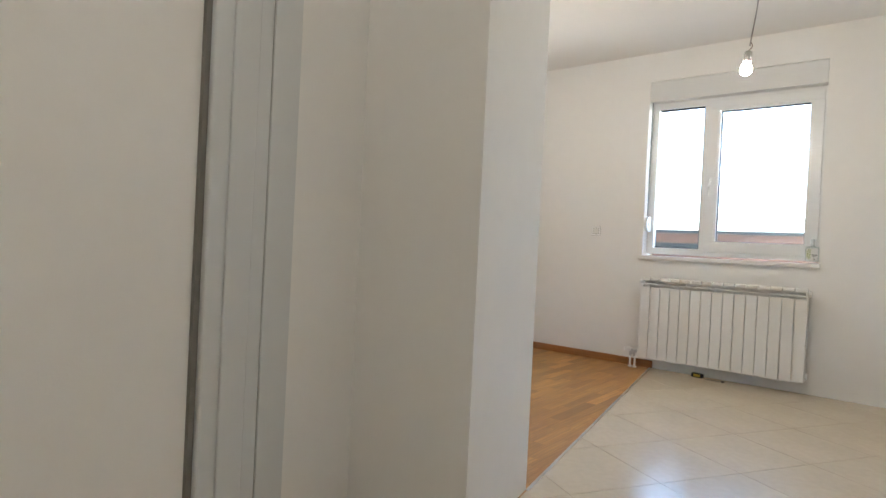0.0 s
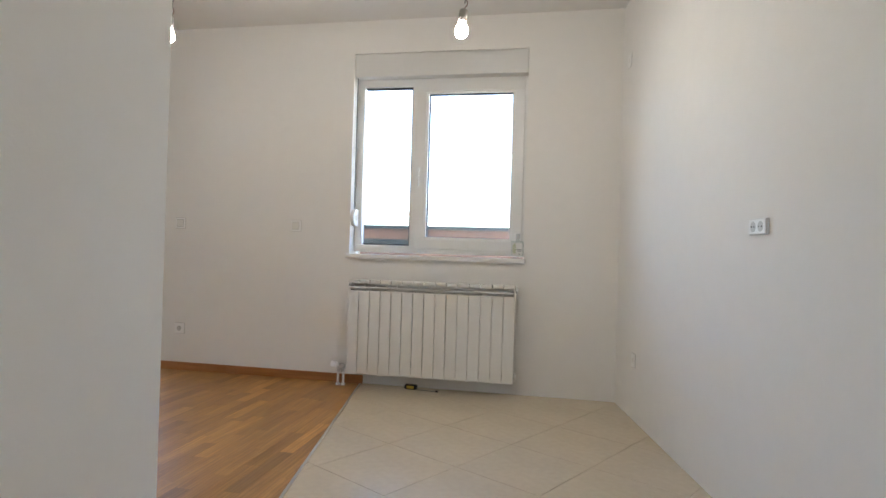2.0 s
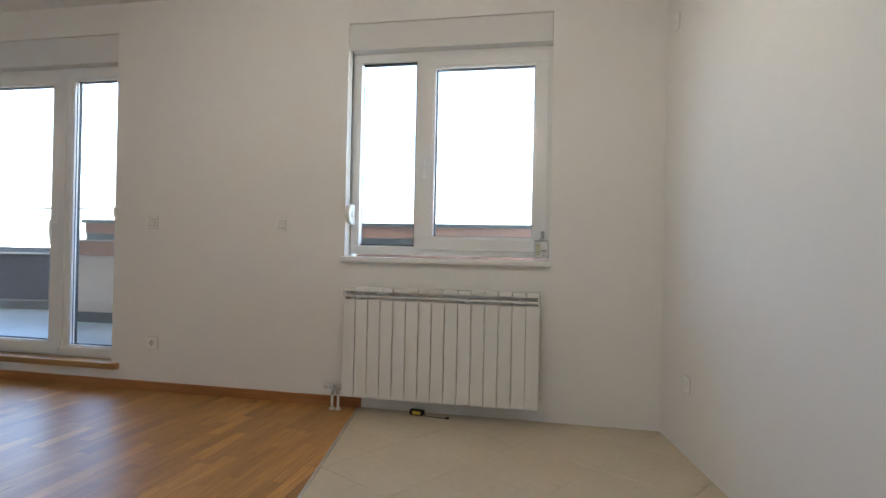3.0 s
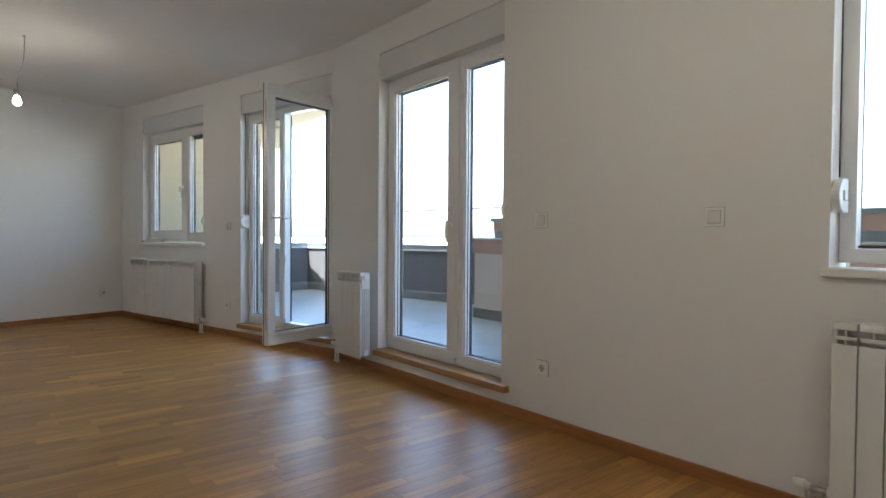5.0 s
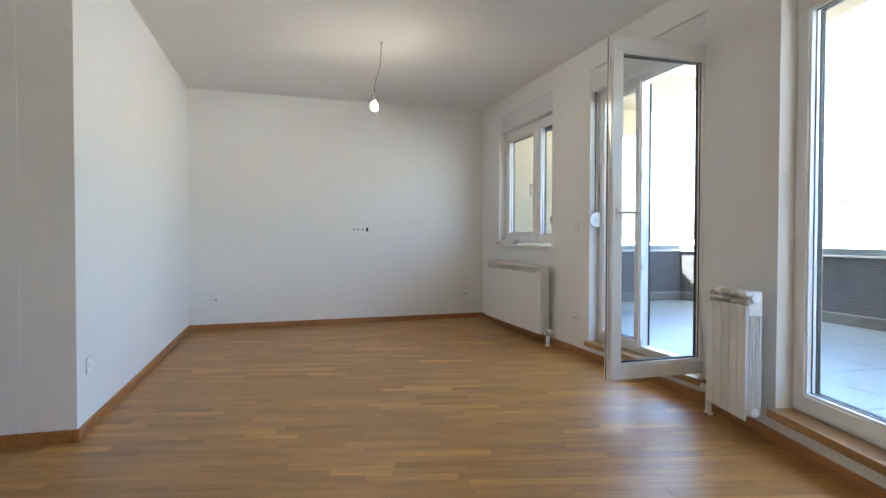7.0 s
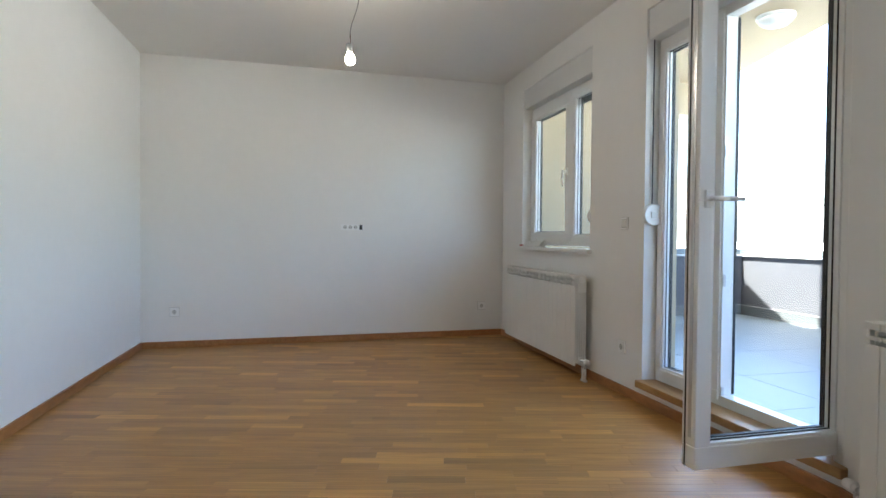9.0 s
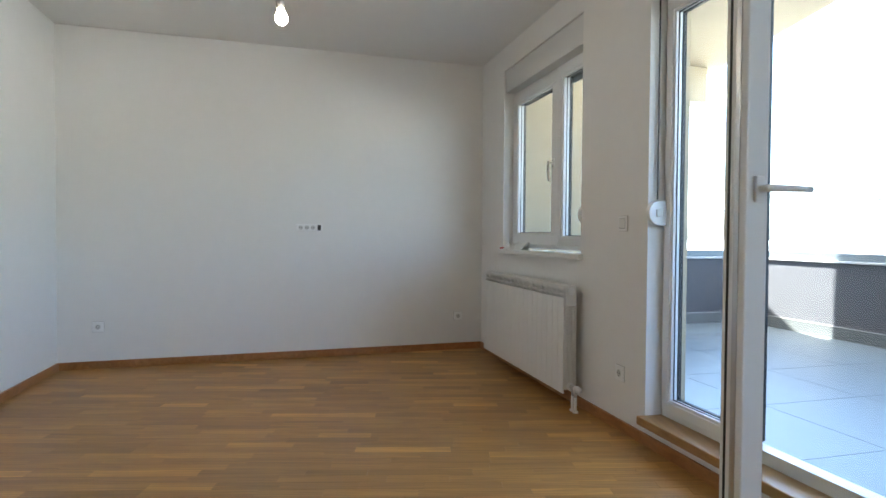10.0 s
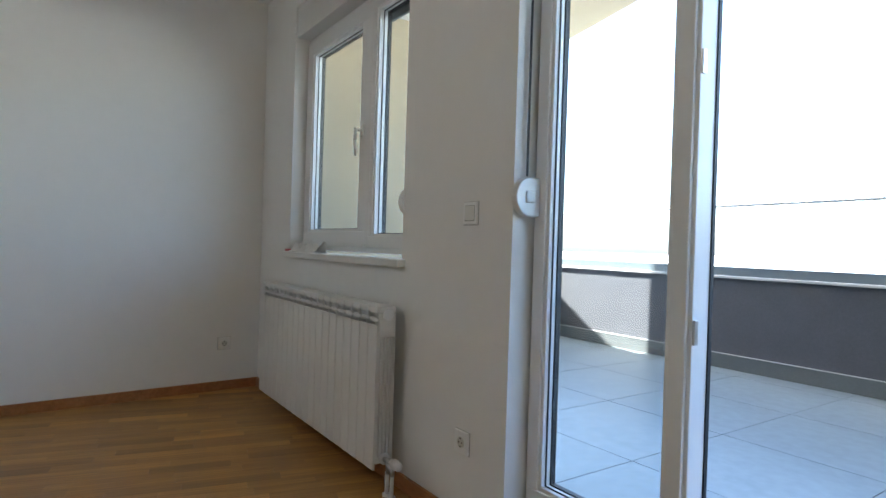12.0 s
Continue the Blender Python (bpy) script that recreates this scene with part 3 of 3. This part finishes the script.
def socket(m, label="white plastic wall socket", group="wall sockets"):
    bm = bmesh.new()
    box(bm, -0.041, 0.041, -0.010, 0, -0.041, 0.041)
    soften(bm, 0.004, 3)
    s = solid("wall_socket", bm, PLASTIC, label, "socket", m, group=group)
    shadow_rim(s, 0.0435, 0.0435)
    bm = bmesh.new()
    lathe(bm, [(0.0215, 0.0), (0.0215, 0.012), (0.0195, 0.012), (0.0195, 0.0015), (0.0, 0.0015)][:-1], 20, pose(0, 0, 0, 90, 0, 0))
    part("socket_ring", bm, CREAM, s, smooth=False)
    bm = bmesh.new()
    rod(bm, (0, -0.0112, 0), (0, -0.0122, 0), 0.0185, 20)
    w = part("well", bm, WELL, s, "pale grey socket well")
    bm = bmesh.new()
    for x in (-0.009, 0.009):
        rod(bm, (x, -0.0122, 0), (x, -0.0130, 0), 0.0032, 10)
    box(bm, -0.004, 0.004, -0.0132, -0.0121, 0.013, 0.017)
    box(bm, -0.004, 0.004, -0.0132, -0.0121, -0.017, -0.013)
    part("pin_hole", bm, HOLE, w, "dark pin holes")
    return s


def switch(m, label="white plastic rocker light switch", group="light switches"):
    bm = bmesh.new()
    box(bm, -0.041, 0.041, -0.009, 0, -0.041, 0.041)
    soften(bm, 0.004, 3)
    s = solid("light_switch", bm, PLASTIC, label, "switch", m, group=group)
    shadow_rim(s, 0.0435, 0.0435)
    # grey sheet under the rocker; its colour stands for the shade in the gap
    bm = bmesh.new()
    box(bm, -0.0285, 0.0285, -0.0098, -0.0085, -0.0285, 0.0285)
    part("gap", bm, RECESS, s, "grey sheet coloured as the shade round the rocker")
    bm = bmesh.new()
    vs = box(bm, -0.027, 0.027, -0.014, -0.008, -0.027, 0.027)
    for v in bm.verts:
        if v.co.y < -0.012 and v.co.z < 0:
            v.co.y += 0.004
    soften(bm, 0.002)
    part("rocker", bm, CREAM, s, "slightly tilted rocker")
    return s


def blank_plate(m, label="small white blank cover plate", w=0.033, h=0.041):
    bm = bmesh.new()
    box(bm, -w, w, -0.007, 0, -h, h)
    soften(bm, 0.004, 3)
    s = solid("cover_plate", bm, PLASTIC, label, "cover plate", m)
    shadow_rim(s, w + 0.0025, h + 0.0025)
    bm = bmesh.new()
    box(bm, -0.014, 0.014, -0.009, -0.006, -0.014, 0.014)
    soften(bm, 0.002)
    part("insert", bm, CREAM, s)
    return s


switch(pose(-2.380, 0, 1.158))
switch(pose(-3.360, 0, 1.160))
socket(pose(-3.340, 0, 0.328))
switch(MB @ pose(-1.644, 0, 1.155))
socket(MB @ pose(-1.654, 0, 0.320))
socket(MC @ pose(-3.268, 0, 0.334))
socket(MC @ pose(-0.240, 0, 0.318))
blank_plate(ML @ pose(-3.43, 0, 0.355), "white blank plate low on the long wall", 0.038, 0.041)
MK = pose(-0.01, 0, 0, 0, 0, -80.8)            # kitchen wall
blank_plate(MK @ pose(0.16, 0, 2.285), "small white junction plate high on the kitchen wall")
blank_plate(MK @ pose(0.41, 0, 0.362), "small white junction plate low on the kitchen wall")


def multi_socket(name, m, n, dark, label, w, rim):
    bm = bmesh.new()
    box(bm, -w, w, -0.010, 0, -0.030, 0.030)
    soften(bm, 0.005, 3)
    s = solid(name, bm, rim, label, "socket", m)
    bm = bmesh.new()
    box(bm, -w + 0.004, w - 0.004, -0.0135, -0.008, -0.0265, 0.0265)
    soften(bm, 0.002)
    part("face_plate", bm, PLASTIC, s)
    step = 0.052
    for i in range(n):
        x = (i - (n - 1) / 2) * step - (0.022 if dark else 0)
        bm = bmesh.new()
        rod(bm, (x, -0.0125, 0), (x, -0.0142, 0), 0.0190, 20)
        wl = part("well", bm, WELL, s, "pale grey socket well")
        bm = bmesh.new()
        for dx in (-0.009, 0.009):
            rod(bm, (x + dx, -0.0142, 0), (x + dx, -0.0150, 0), 0.0032, 10)
        part("pin_hole", bm, HOLE, wl, "dark pin holes")
    if dark:
        bm = bmesh.new()
        box(bm, w - 0.045, w - 0.016, -0.015, -0.012, -0.024, 0.024)
        part("data_module", bm, HOLE, s, "black data socket module")
    return s


multi_socket("double_socket", MK @ pose(1.87, 0, 1.116), 2, False, "white double wall socket with pale grey rim on the kitchen wall", 0.062, CASING)
multi_socket("socket_strip", MC @ pose(-1.625, 0, 1.142), 3, True, "horizontal socket strip with one black data module", 0.115, PLASTIC)


# ---------------------------------------------------------------- bare bulbs
def bulb(at, hook, label):
    r = thing("pendant_bulb", Matrix.Translation((hook[0], hook[1], H)), label, "lamp", group="bare hanging bulbs")
    o = Vector((hook[0], hook[1], H))
    b = Vector(at) - o
    mid = b * 0.5 + Vector((0.03, 0.02, 0.04))
    top = b + Vector((0.012, 0.0, 0.125))
    tube("cable", [Vector((0, 0, 0)), Vector((0.012, 0, -0.05)), mid, top + Vector((0.008, 0, 0.06)), top], 0.0032, CABLE, r)
    tube("wire", [top + Vector((0.004, 0.004, 0.02)), top + Vector((0.020, 0.004, -0.002)), top + Vector((-0.012, 0.003, -0.028)), top + Vector((0.004, 0, -0.05))], 0.0022, COPPER, r, "twisted bare wires")
    bm = bmesh.new()
    m = Matrix.Translation(b) @ pose(0, 0, 0, 4, 6, 0)
    lathe(bm, [(0.008, 0.098), (0.018, 0.094), (0.021, 0.075), (0.020, 0.045), (0.015, 0.040)], 18, m)
    part("lamp_holder", bm, RECESS, r, "grey lamp holder", smooth=True)
    bm = bmesh.new()
    lathe(bm, [(0.014, 0.042), (0.018, 0.030), (0.027, 0.012), (0.0300, -0.004), (0.027, -0.018), (0.018, -0.029), (0.006, -0.034)], 20, m)
    part("bulb", bm, BULB, r, "lit warm bulb", smooth=True)
    bm = bmesh.new()
    rod(bm, (0, 0, 0), (0, 0, -0.012), 0.012)
    part("ceiling_hook", bm, SHADOWED, r)
    return r


bulb((-0.888, -1.497, 2.011), (-0.860, -1.510), "lit bare bulb on a twisted cable, kitchen ceiling")
bulb((-7.050, -2.185, 2.140), (-7.115, -2.130), "lit bare bulb on a bent cable, living room ceiling")
bulb((-2.400, -1.500, 2.050), (-2.380, -1.480), "lit bare bulb on a short cable near the kitchen")
# unseen bulb, added to brighten the hall and the stub wall
bulb((0.050, -5.150, 2.250), (0.050, -5.150), "unseen lit bare bulb added to light the hall")

# ---------------------------------------------------------------- hall door casings
cs = thing("door_casing", HALL, "white moulded door casing on the hall wall", "door casing", kind="structure")
bm = bmesh.new()
box(bm, 0.0, 0.014, -0.455, -0.345, 0.0, 2.08)
soften(bm, 0.005, 3)
part("outer_strip", bm, CASING_WHITE, cs)
# dark strip painted as the shadow line along the architrave
bm = bmesh.new()
box(bm, 0.0, 0.010, -0.468, -0.456, 0.0, 2.08)
part("shadow_strip", bm, CASING_SHADE, cs, "dark strip coloured as the shadow line beside the casing")
bm = bmesh.new()
box(bm, 0.0, 0.026, -0.665, -0.469, 0.0, 2.10)
soften(bm, 0.010, 4)
part("architrave", bm, CASING_WHITE, cs)
bm = bmesh.new()
box(bm, 0.0245, 0.034, -0.610, -0.525, 0.0, 2.07)
soften(bm, 0.007, 4)
part("moulding", bm, CASING_WHITE, cs)
# the same painted shadow line on the other side
bm = bmesh.new()
box(bm, 0.0, 0.012, -0.682, -0.666, 0.0, 2.10)
part("shadow_strip", bm, CASING_SHADE, cs, "dark strip coloured as the shadow line beside the casing")

# ---------------------------------------------------------------- small things
# glass bottle on the kitchen sill
bt = thing("bottle", pose(-0.700, 0.025, WIN_K[2] + 0.004), "clear glass bottle with a printed label on the kitchen sill", "bottle")
bm = bmesh.new()
box(bm, -0.043, 0.043, -0.022, 0.022, 0, 0.125)
soften(bm, 0.008, 3)
part("glass_body", bm, BOTTLE, bt)
bm = bmesh.new()
rod(bm, (0, 0, 0.124), (0, 0, 0.142), 0.014)
part("neck", bm, BOTTLE, bt, smooth=True)
bm = bmesh.new()
rod(bm, (0, 0, 0.140), (0, 0, 0.178), 0.015)
soften(bm, 0.002)
part("cap", bm, CHROME, bt, "silver cap")
bm = bmesh.new()
box(bm, -0.036, 0.036, -0.0242, -0.0226, 0.022, 0.112)
lab = part("paper_label", bm, PAPER, bt, "white label with a yellow-green sprig")
bm = bmesh.new()
random.seed(4)
for i in range(14):
    a = Vector((-0.020 + 0.010 * math.sin(i * 1.7), -0.0246, 0.040 + i * 0.0048))
    box(bm, -0.005, 0.005, -0.0003, 0.0003, -0.003, 0.003, Matrix.Translation(a) @ pose(0, 0, 0, 0, random.uniform(-60, 60), 0))
part("sprig", bm, LEAF, lab)
bm = bmesh.new()
box(bm, -0.002, 0.030, -0.0250, -0.0244, 0.060, 0.066)
box(bm, 0.002, 0.026, -0.0250, -0.0244, 0.050, 0.053)
box(bm, 0.012, 0.020, -0.0250, -0.0244, 0.030, 0.036)
part("print", bm, INK, lab)

# tape measure on the floor below the kitchen radiator
tp = thing("tape_measure", pose(-1.425, -0.075, 0, 0, 0, -8), "yellow and black tape measure lying on the tiles", "tape measure")
bm = bmesh.new()
box(bm, -0.045, 0.045, -0.020, 0.020, 0.002, 0.036)
soften(bm, 0.010, 3)
tb = part("case", bm, GASKET, tp)
bm = bmesh.new()
box(bm, -0.024, 0.030, -0.0212, 0.0212, 0.009, 0.030)
soften(bm, 0.003)
part("grip", bm, YELLOW, tp, "yellow grip")
bm = bmesh.new()
box(bm, 0.045, 0.190, -0.006, 0.006, 0.0015, 0.003)
box(bm, 0.188, 0.206, -0.008, 0.008, 0.001, 0.010)
part("blade", bm, GASKET, tp, "dark blade, pulled out a little")

# tissue and a red marker on the far sill
random.seed(7)
bm = bmesh.new()
bmesh.ops.create_grid(bm, x_segments=22, y_segments=10, size=0.5)
for v in bm.verts:
    x, y = v.co.x, v.co.y
    n = noise.noise(Vector((x * 7, y * 6, 1.3))) + 0.6 * noise.noise(Vector((x * 17, y * 15, 4)))
    v.co = Vector((x * 0.34 + 0.012 * n, y * 0.085 + 0.01 * n, 0.004 + max(0, 0.034 + 0.062 * n) * (1 - (2 * y) ** 2)))
bmesh.ops.solidify(bm, geom=bm.faces[:], thickness=0.002)
solid("crumpled_tissue", bm, PAPER, "crumpled white tissue lying on the window sill", "tissue", MB @ pose(-3.25, 0.015, WIN_3[2] + 0.004, 0, 0, 4))
mk = thing("marker", MB @ pose(-3.43, -0.026, WIN_3[2] + 0.013, 0, 0, 12), "red marker pen lying on the window sill", "pen")
bm = bmesh.new()
rod(bm, (-0.05, 0, 0), (0.03, 0, 0), 0.008)
part("barrel", bm, RED, mk, smooth=True)
bm = bmesh.new()
rod(bm, (0.03, 0, 0), (0.065, 0, 0), 0.0088)
part("cap", bm, GASKET, mk, smooth=True)

# ---------------------------------------------------------------- terrace
TZ = 0.085
PY = 3.42                    # inner face of the parapet
EX = -3.72                   # wing wall beside the far window
EE = -4.50                   # inner face of the end parapet
bm = bmesh.new()
prism(bm, [wb(EE - 0.5, 0.2), wb(0.2, 0.2), (0.6, 0.2), (0.6, 5.0), wb(0.0, 5.0), wb(EE - 0.5, 5.0)], -0.35, TZ - 0.008)
terrace = solid("terrace_floor", bm, GROUT, "terrace slab under large grey tiles", "terrace floor", kind="structure")


def parapet(name, m, x0, x1, y0, y1, h, label):
    p = thing(name, m, label, "parapet", kind="structure")
    bm = bmesh.new()
    box(bm, x0, x1, y0, y1, -0.3, h)
    part("wall", bm, STUCCO_GREY, p, "dark grey scratched render")
    bm = bmesh.new()
    box(bm, x0 - 0.02, x1 + 0.02, y0 - 0.02, y1 + 0.02, h, h + 0.022)
    soften(bm, 0.004)
    part("coping", bm, COPING, p, "pale coping edge")
    bm = bmesh.new()
    box(bm, x0, x1, y0 + 0.03, y1 + 0.03, h + 0.022, h + 0.095)
    part("flashing", bm, FLASHING, p, "grey metal capping")
    bm = bmesh.new()
    box(bm, x0, x1, y0 - 0.012, y0, TZ, TZ + 0.12)
    soften(bm, 0.002)
    part("skirting_tile", bm, TSKIRT, p, "grey tiled skirting")
    # mortar strip in pale coping colour, which also paints the skirting's lit edge
    bm = bmesh.new()
    box(bm, x0, x1, y0 - 0.014, y0, TZ + 0.12, TZ + 0.126)
    part("lit_mortar_edge", bm, COPING, p, "pale mortar line over the skirting, lit edge in its colour")
    return p


parapet("parapet_outer", MB, EE - 0.2, 0.55, PY, PY + 0.2, 0.835, "low grey rendered parapet along the terrace")
parapet("parapet_end", MB @ pose(EE, 0, 0, 0, 0, 90), 1.2, PY - 0.002, 0.0, 0.2, 0.835, "low grey rendered parapet at the terrace end")
# cream wing of the house beside the far window
wg = thing("house_wing", MB, "cream rendered wing wall of the house", "house wall", kind="structure")
bm = bmesh.new()
box(bm, EE - 0.3, EX + 0.02, THICK + 0.052, 1.20, -0.3, 2.758)
part("wall", bm, STUCCO_CREAM, wg, "cream scratched render")
bm = bmesh.new()
box(bm, EX + 0.02, EX + 0.032, THICK + 0.054, 1.20, TZ, TZ + 0.12)
part("skirting_tile", bm, TSKIRT, wg)
# outer skin of the facade
for nm, m, xa, xb_, hs in (("facade_render", EYE4, XB - 0.10, 0.6, (WIN_K, DOOR_1)), ("facade_render_bent", MB, EX - 0.3, 0.02, (DOOR_2, WIN_3))):
    wall(nm, m, xa, xb_, THICK, THICK + 0.05, hs, -0.2, 2.758, STUCCO_CREAM, "cream scratched render on the outer wall")
# slab above the terrace with cream soffit
bm = bmesh.new()
box(bm, -11.0, 0.6, 0.30, 1.42, 2.76, 3.05)
solid("canopy_slab", bm, STUCCO_CREAM, "cream rendered slab projecting over the terrace", "canopy", kind="structure")
# unseen block added above the slab; keeps the sun off most of the terrace
bm = bmesh.new()
box(bm, -9.65, 0.6, 0.30, 1.42, 3.052, 8.00)
solid("sun_block", bm, STUCCO_CREAM, "unseen cream block added above the slab to shade the terrace", "house wall", kind="structure")
bm = bmesh.new()
box(bm, EX - 0.25, EX + 0.02, 1.204, 2.20, 2.42, 2.758)
solid("canopy_beam", bm, STUCCO_CREAM, "cream rendered beam under the terrace slab", "beam", MB, kind="structure")
lamp_at = wb(-1.87, 1.39)
cl = thing("ceiling_lamp", pose(lamp_at[0], lamp_at[1], 2.76), "round opal glass lamp under the terrace slab, unlit", "lamp")
bm = bmesh.new()
lathe(bm, [(0.135, 0.0), (0.135, -0.018), (0.12, -0.022)], 28)
part("base", bm, PVC, cl)
bm = bmesh.new()
lathe(bm, [(0.122, -0.018), (0.115, -0.045), (0.085, -0.070), (0.04, -0.082), (0.008, -0.084)], 28)
part("shade", bm, LAMP_GLASS, cl, smooth=True)
# two-tier wall of the neighbouring roof
nb = thing("divider_wall", EYE4, "stepped divider wall, rose-beige below and reddish brown above", "divider wall", kind="structure")
bm = bmesh.new()
box(bm, -6.37, 1.2, 2.25, 2.55, -0.3, 0.86)
box(bm, -6.37, -6.07, 2.55, 3.6, -0.3, 0.86)
part("lower_wall", bm, STUCCO_ROSE, nb, "pale rose-beige scratched render")
bm = bmesh.new()
box(bm, -6.40, 1.2, 2.22, 2.58, 0.862, 1.03)
box(bm, -6.40, -6.04, 2.58, 3.6, 0.862, 1.03)
part("brown_band", bm, STUCCO_BROWN, nb, "reddish-brown rendered band")
bm = bmesh.new()
box(bm, -6.42, 1.2, 2.20, 2.60, 1.03, 1.045)
part("coping", bm, COPING, nb)
bm = bmesh.new()
box(bm, -6.20, 1.2, 2.42, 2.60, 1.046, 1.125)
part("metal_band", bm, FLASHING, nb, "grey metal upstand")
bm = bmesh.new()
box(bm, -6.20, 1.2, 2.40, 2.70, 1.126, 1.245)
part("upper_wall", bm, STUCCO_BROWN, nb, "reddish-brown rendered upper tier")
bm = bmesh.new()
box(bm, -6.23, 1.2, 2.37, 2.73, 1.246, 1.285)
part("cap", bm, FLASHING, nb, "dark metal capping")
bm = bmesh.new()
box(bm, -6.382, 1.2, 2.238, 2.25, TZ, TZ + 0.12)
part("skirting_tile", bm, TSKIRT, nb)
# overhead cable beyond the parapet, on posts out of sight
oc = thing("overhead_cable", MB, "thin dark overhead cable stretched beyond the parapet", "cable")
tube("cable", [(-26, PY + 0.4, 1.62), (-13, PY + 0.4, 1.45), (-3.7, PY + 0.4, 1.45), (2.5, PY + 0.4, 1.55), (13, PY + 0.4, 1.68), (26, PY + 0.4, 1.75)], 0.012, CABLE, oc)
for px in (-26, 26):
    bm = bmesh.new()
    rod(bm, (px, PY + 0.4, -12), (px, PY + 0.4, 1.8), 0.12, 16, 0.08)
    part("post", bm, CABLE, oc, "grey post")
# ground far below
bm = bmesh.new()
bmesh.ops.create_grid(bm, x_segments=2, y_segments=2, size=3000)
for v in bm.verts:
    v.co.z = -12
solid("ground", bm, GROUND, "hazy built-up ground far below the terrace", "ground", kind="structure")

# ---------------------------------------------------------------- terrace tiles
TS = 0.75
bm = bmesh.new()
box(bm, 0.002, TS - 0.002, 0.002, TS - 0.002, -0.01, 0)
full_tile = mesh_of("tile", bm, TTILE)
for i in range(-5, 10):
    for j in range(0, 6):
        lx, ly = -1.62 + (i - 1) * TS, 0.94 + (j - 1) * TS
        c = [wb(lx, ly), wb(lx + TS, ly), wb(lx + TS, ly + TS), wb(lx, ly + TS)]
        if all(p[0] > 0.7 for p in c) or lx + TS < EE or ly > PY or ly + TS < 0.3:
            continue
        if all(p[0] > -6.3 and p[1] > 2.3 for p in c):
            continue
        part("tile", full_tile, None, terrace, m=MB @ pose(lx, ly, TZ))

# ---------------------------------------------------------------- kitchen tiles
KT, KA = 0.45, radians(59.5)
ca, sa = math.cos(KA), math.sin(KA)
for i in range(-18, 14):
    for j in range(-12, 16):
        u0, v0 = i * KT + 0.10, j * KT - 0.455 + 0.0
        g = 0.0014
        c = [(u, v) for u, v in ((u0 + g, v0 + g), (u0 + KT - g, v0 + g), (u0 + KT - g, v0 + KT - g), (u0 + g, v0 + KT - g))]
        c = [(u * ca - v * sa, u * sa + v * ca) for u, v in c]
        c = clip(c, tuple((KW @ Vector((0, -7.2, 0))).xy), (-0.01, 0))
        c = clip(c, (0, 0), (-3, 0)) if len(c) > 2 else c
        c = clip(c, SEAM[0], SEAM[1]) if len(c) > 2 and sum(p[1] for p in c) / len(c) > -3.3 else c
        c = clip(c, (-2.24, 0), (-2.24, -7)) if len(c) > 2 else c
        c = clip(c, (-3, -7), (1.5, -7)) if len(c) > 2 else c
        if len(c) > 2 and area(c) > 1e-4:
            bm = bmesh.new()
            o = Vector((sum(p[0] for p in c) / len(c), sum(p[1] for p in c) / len(c)))
            prism(bm, [(p[0] - o.x, p[1] - o.y) for p in c], -0.008, 0.0)
            part("tile", bm, KTILE, floor_ob, m=Matrix.Translation((o.x, o.y, 0)))
bm = bmesh.new()
d = Vector((SEAM[1][0] - SEAM[0][0], SEAM[1][1] - SEAM[0][1])).normalized()
nrm = Vector((-d.y, d.x))
prism(bm, [tuple(Vector(SEAM[0]) - nrm * 0.006), tuple(Vector(SEAM[0]) + nrm * 0.006), tuple(Vector(SEAM[1]) + nrm * 0.006), tuple(Vector(SEAM[1]) - nrm * 0.006)], -0.004, 0.003)
solid("floor_strip", bm, CHROME, "thin metal strip between parquet and tiles", "floor strip", kind="structure")

# ---------------------------------------------------------------- oak parquet
random.seed(11)
PW, PG = 0.070, 0.0004
LENGTHS = (0.28, 0.34, 0.40, 0.48)
SHARED = {}
for ln in LENGTHS:
    bm = bmesh.new()
    box(bm, -PW / 2 + PG, PW / 2 - PG, -ln / 2 + PG, ln / 2 - PG, -0.009, 0)
    SHARED[ln] = mesh_of("strip", bm, STRIP)
rest = bmesh.new()
near = 0
C0, C1 = wb(-CA, 0), wb(*FL)
B0, B1 = wb(0, 0), wb(-5, 0)
x = -10.4
while x < -1.22:
    y = -5.4 - random.random() * 0.4
    while y < 0:
        ln = random.choice(LENGTHS)
        c = [(x + PG, y + PG), (x + PW - PG, y + PG), (x + PW - PG, y + ln - PG), (x + PG, y + ln - PG)]
        q = c
        for a, b in (((0, 0), (-9, 0)), (B0, B1), (C0, C1), (SEAM[1], SEAM[0])):
            q = clip(q, a, b) if len(q) > 2 else q
        q = clip(q, (-8, -5.4), (0, -5.4)) if len(q) > 2 else q
        lp = MB.inverted() @ Vector((x, y, 0))
        hidden = (lp.y + ln < -QL + 0.02 and lp.x < -0.45) or (x > -2.3 and y + ln < -3.2)
        if len(q) > 2 and area(q) > 1e-5 and not hidden:
            whole = abs(area(q) - area(c)) < 1e-7
            if whole and near < 300 and -6.0 < x < -3.6 and -2.7 < y < -0.5:
                near += 1
                part("strip", SHARED[ln], None, floor_ob, m=Matrix.Translation((x + PW / 2, y + ln / 2, 0)))
            else:
                prism(rest, q, -0.008, 0.0)
        y += ln
    x += PW
parquet = part("parquet_strips", rest, STRIPS, floor_ob, "oak parquet strips of uneven tone")
parquet["kind"] = "stuff"
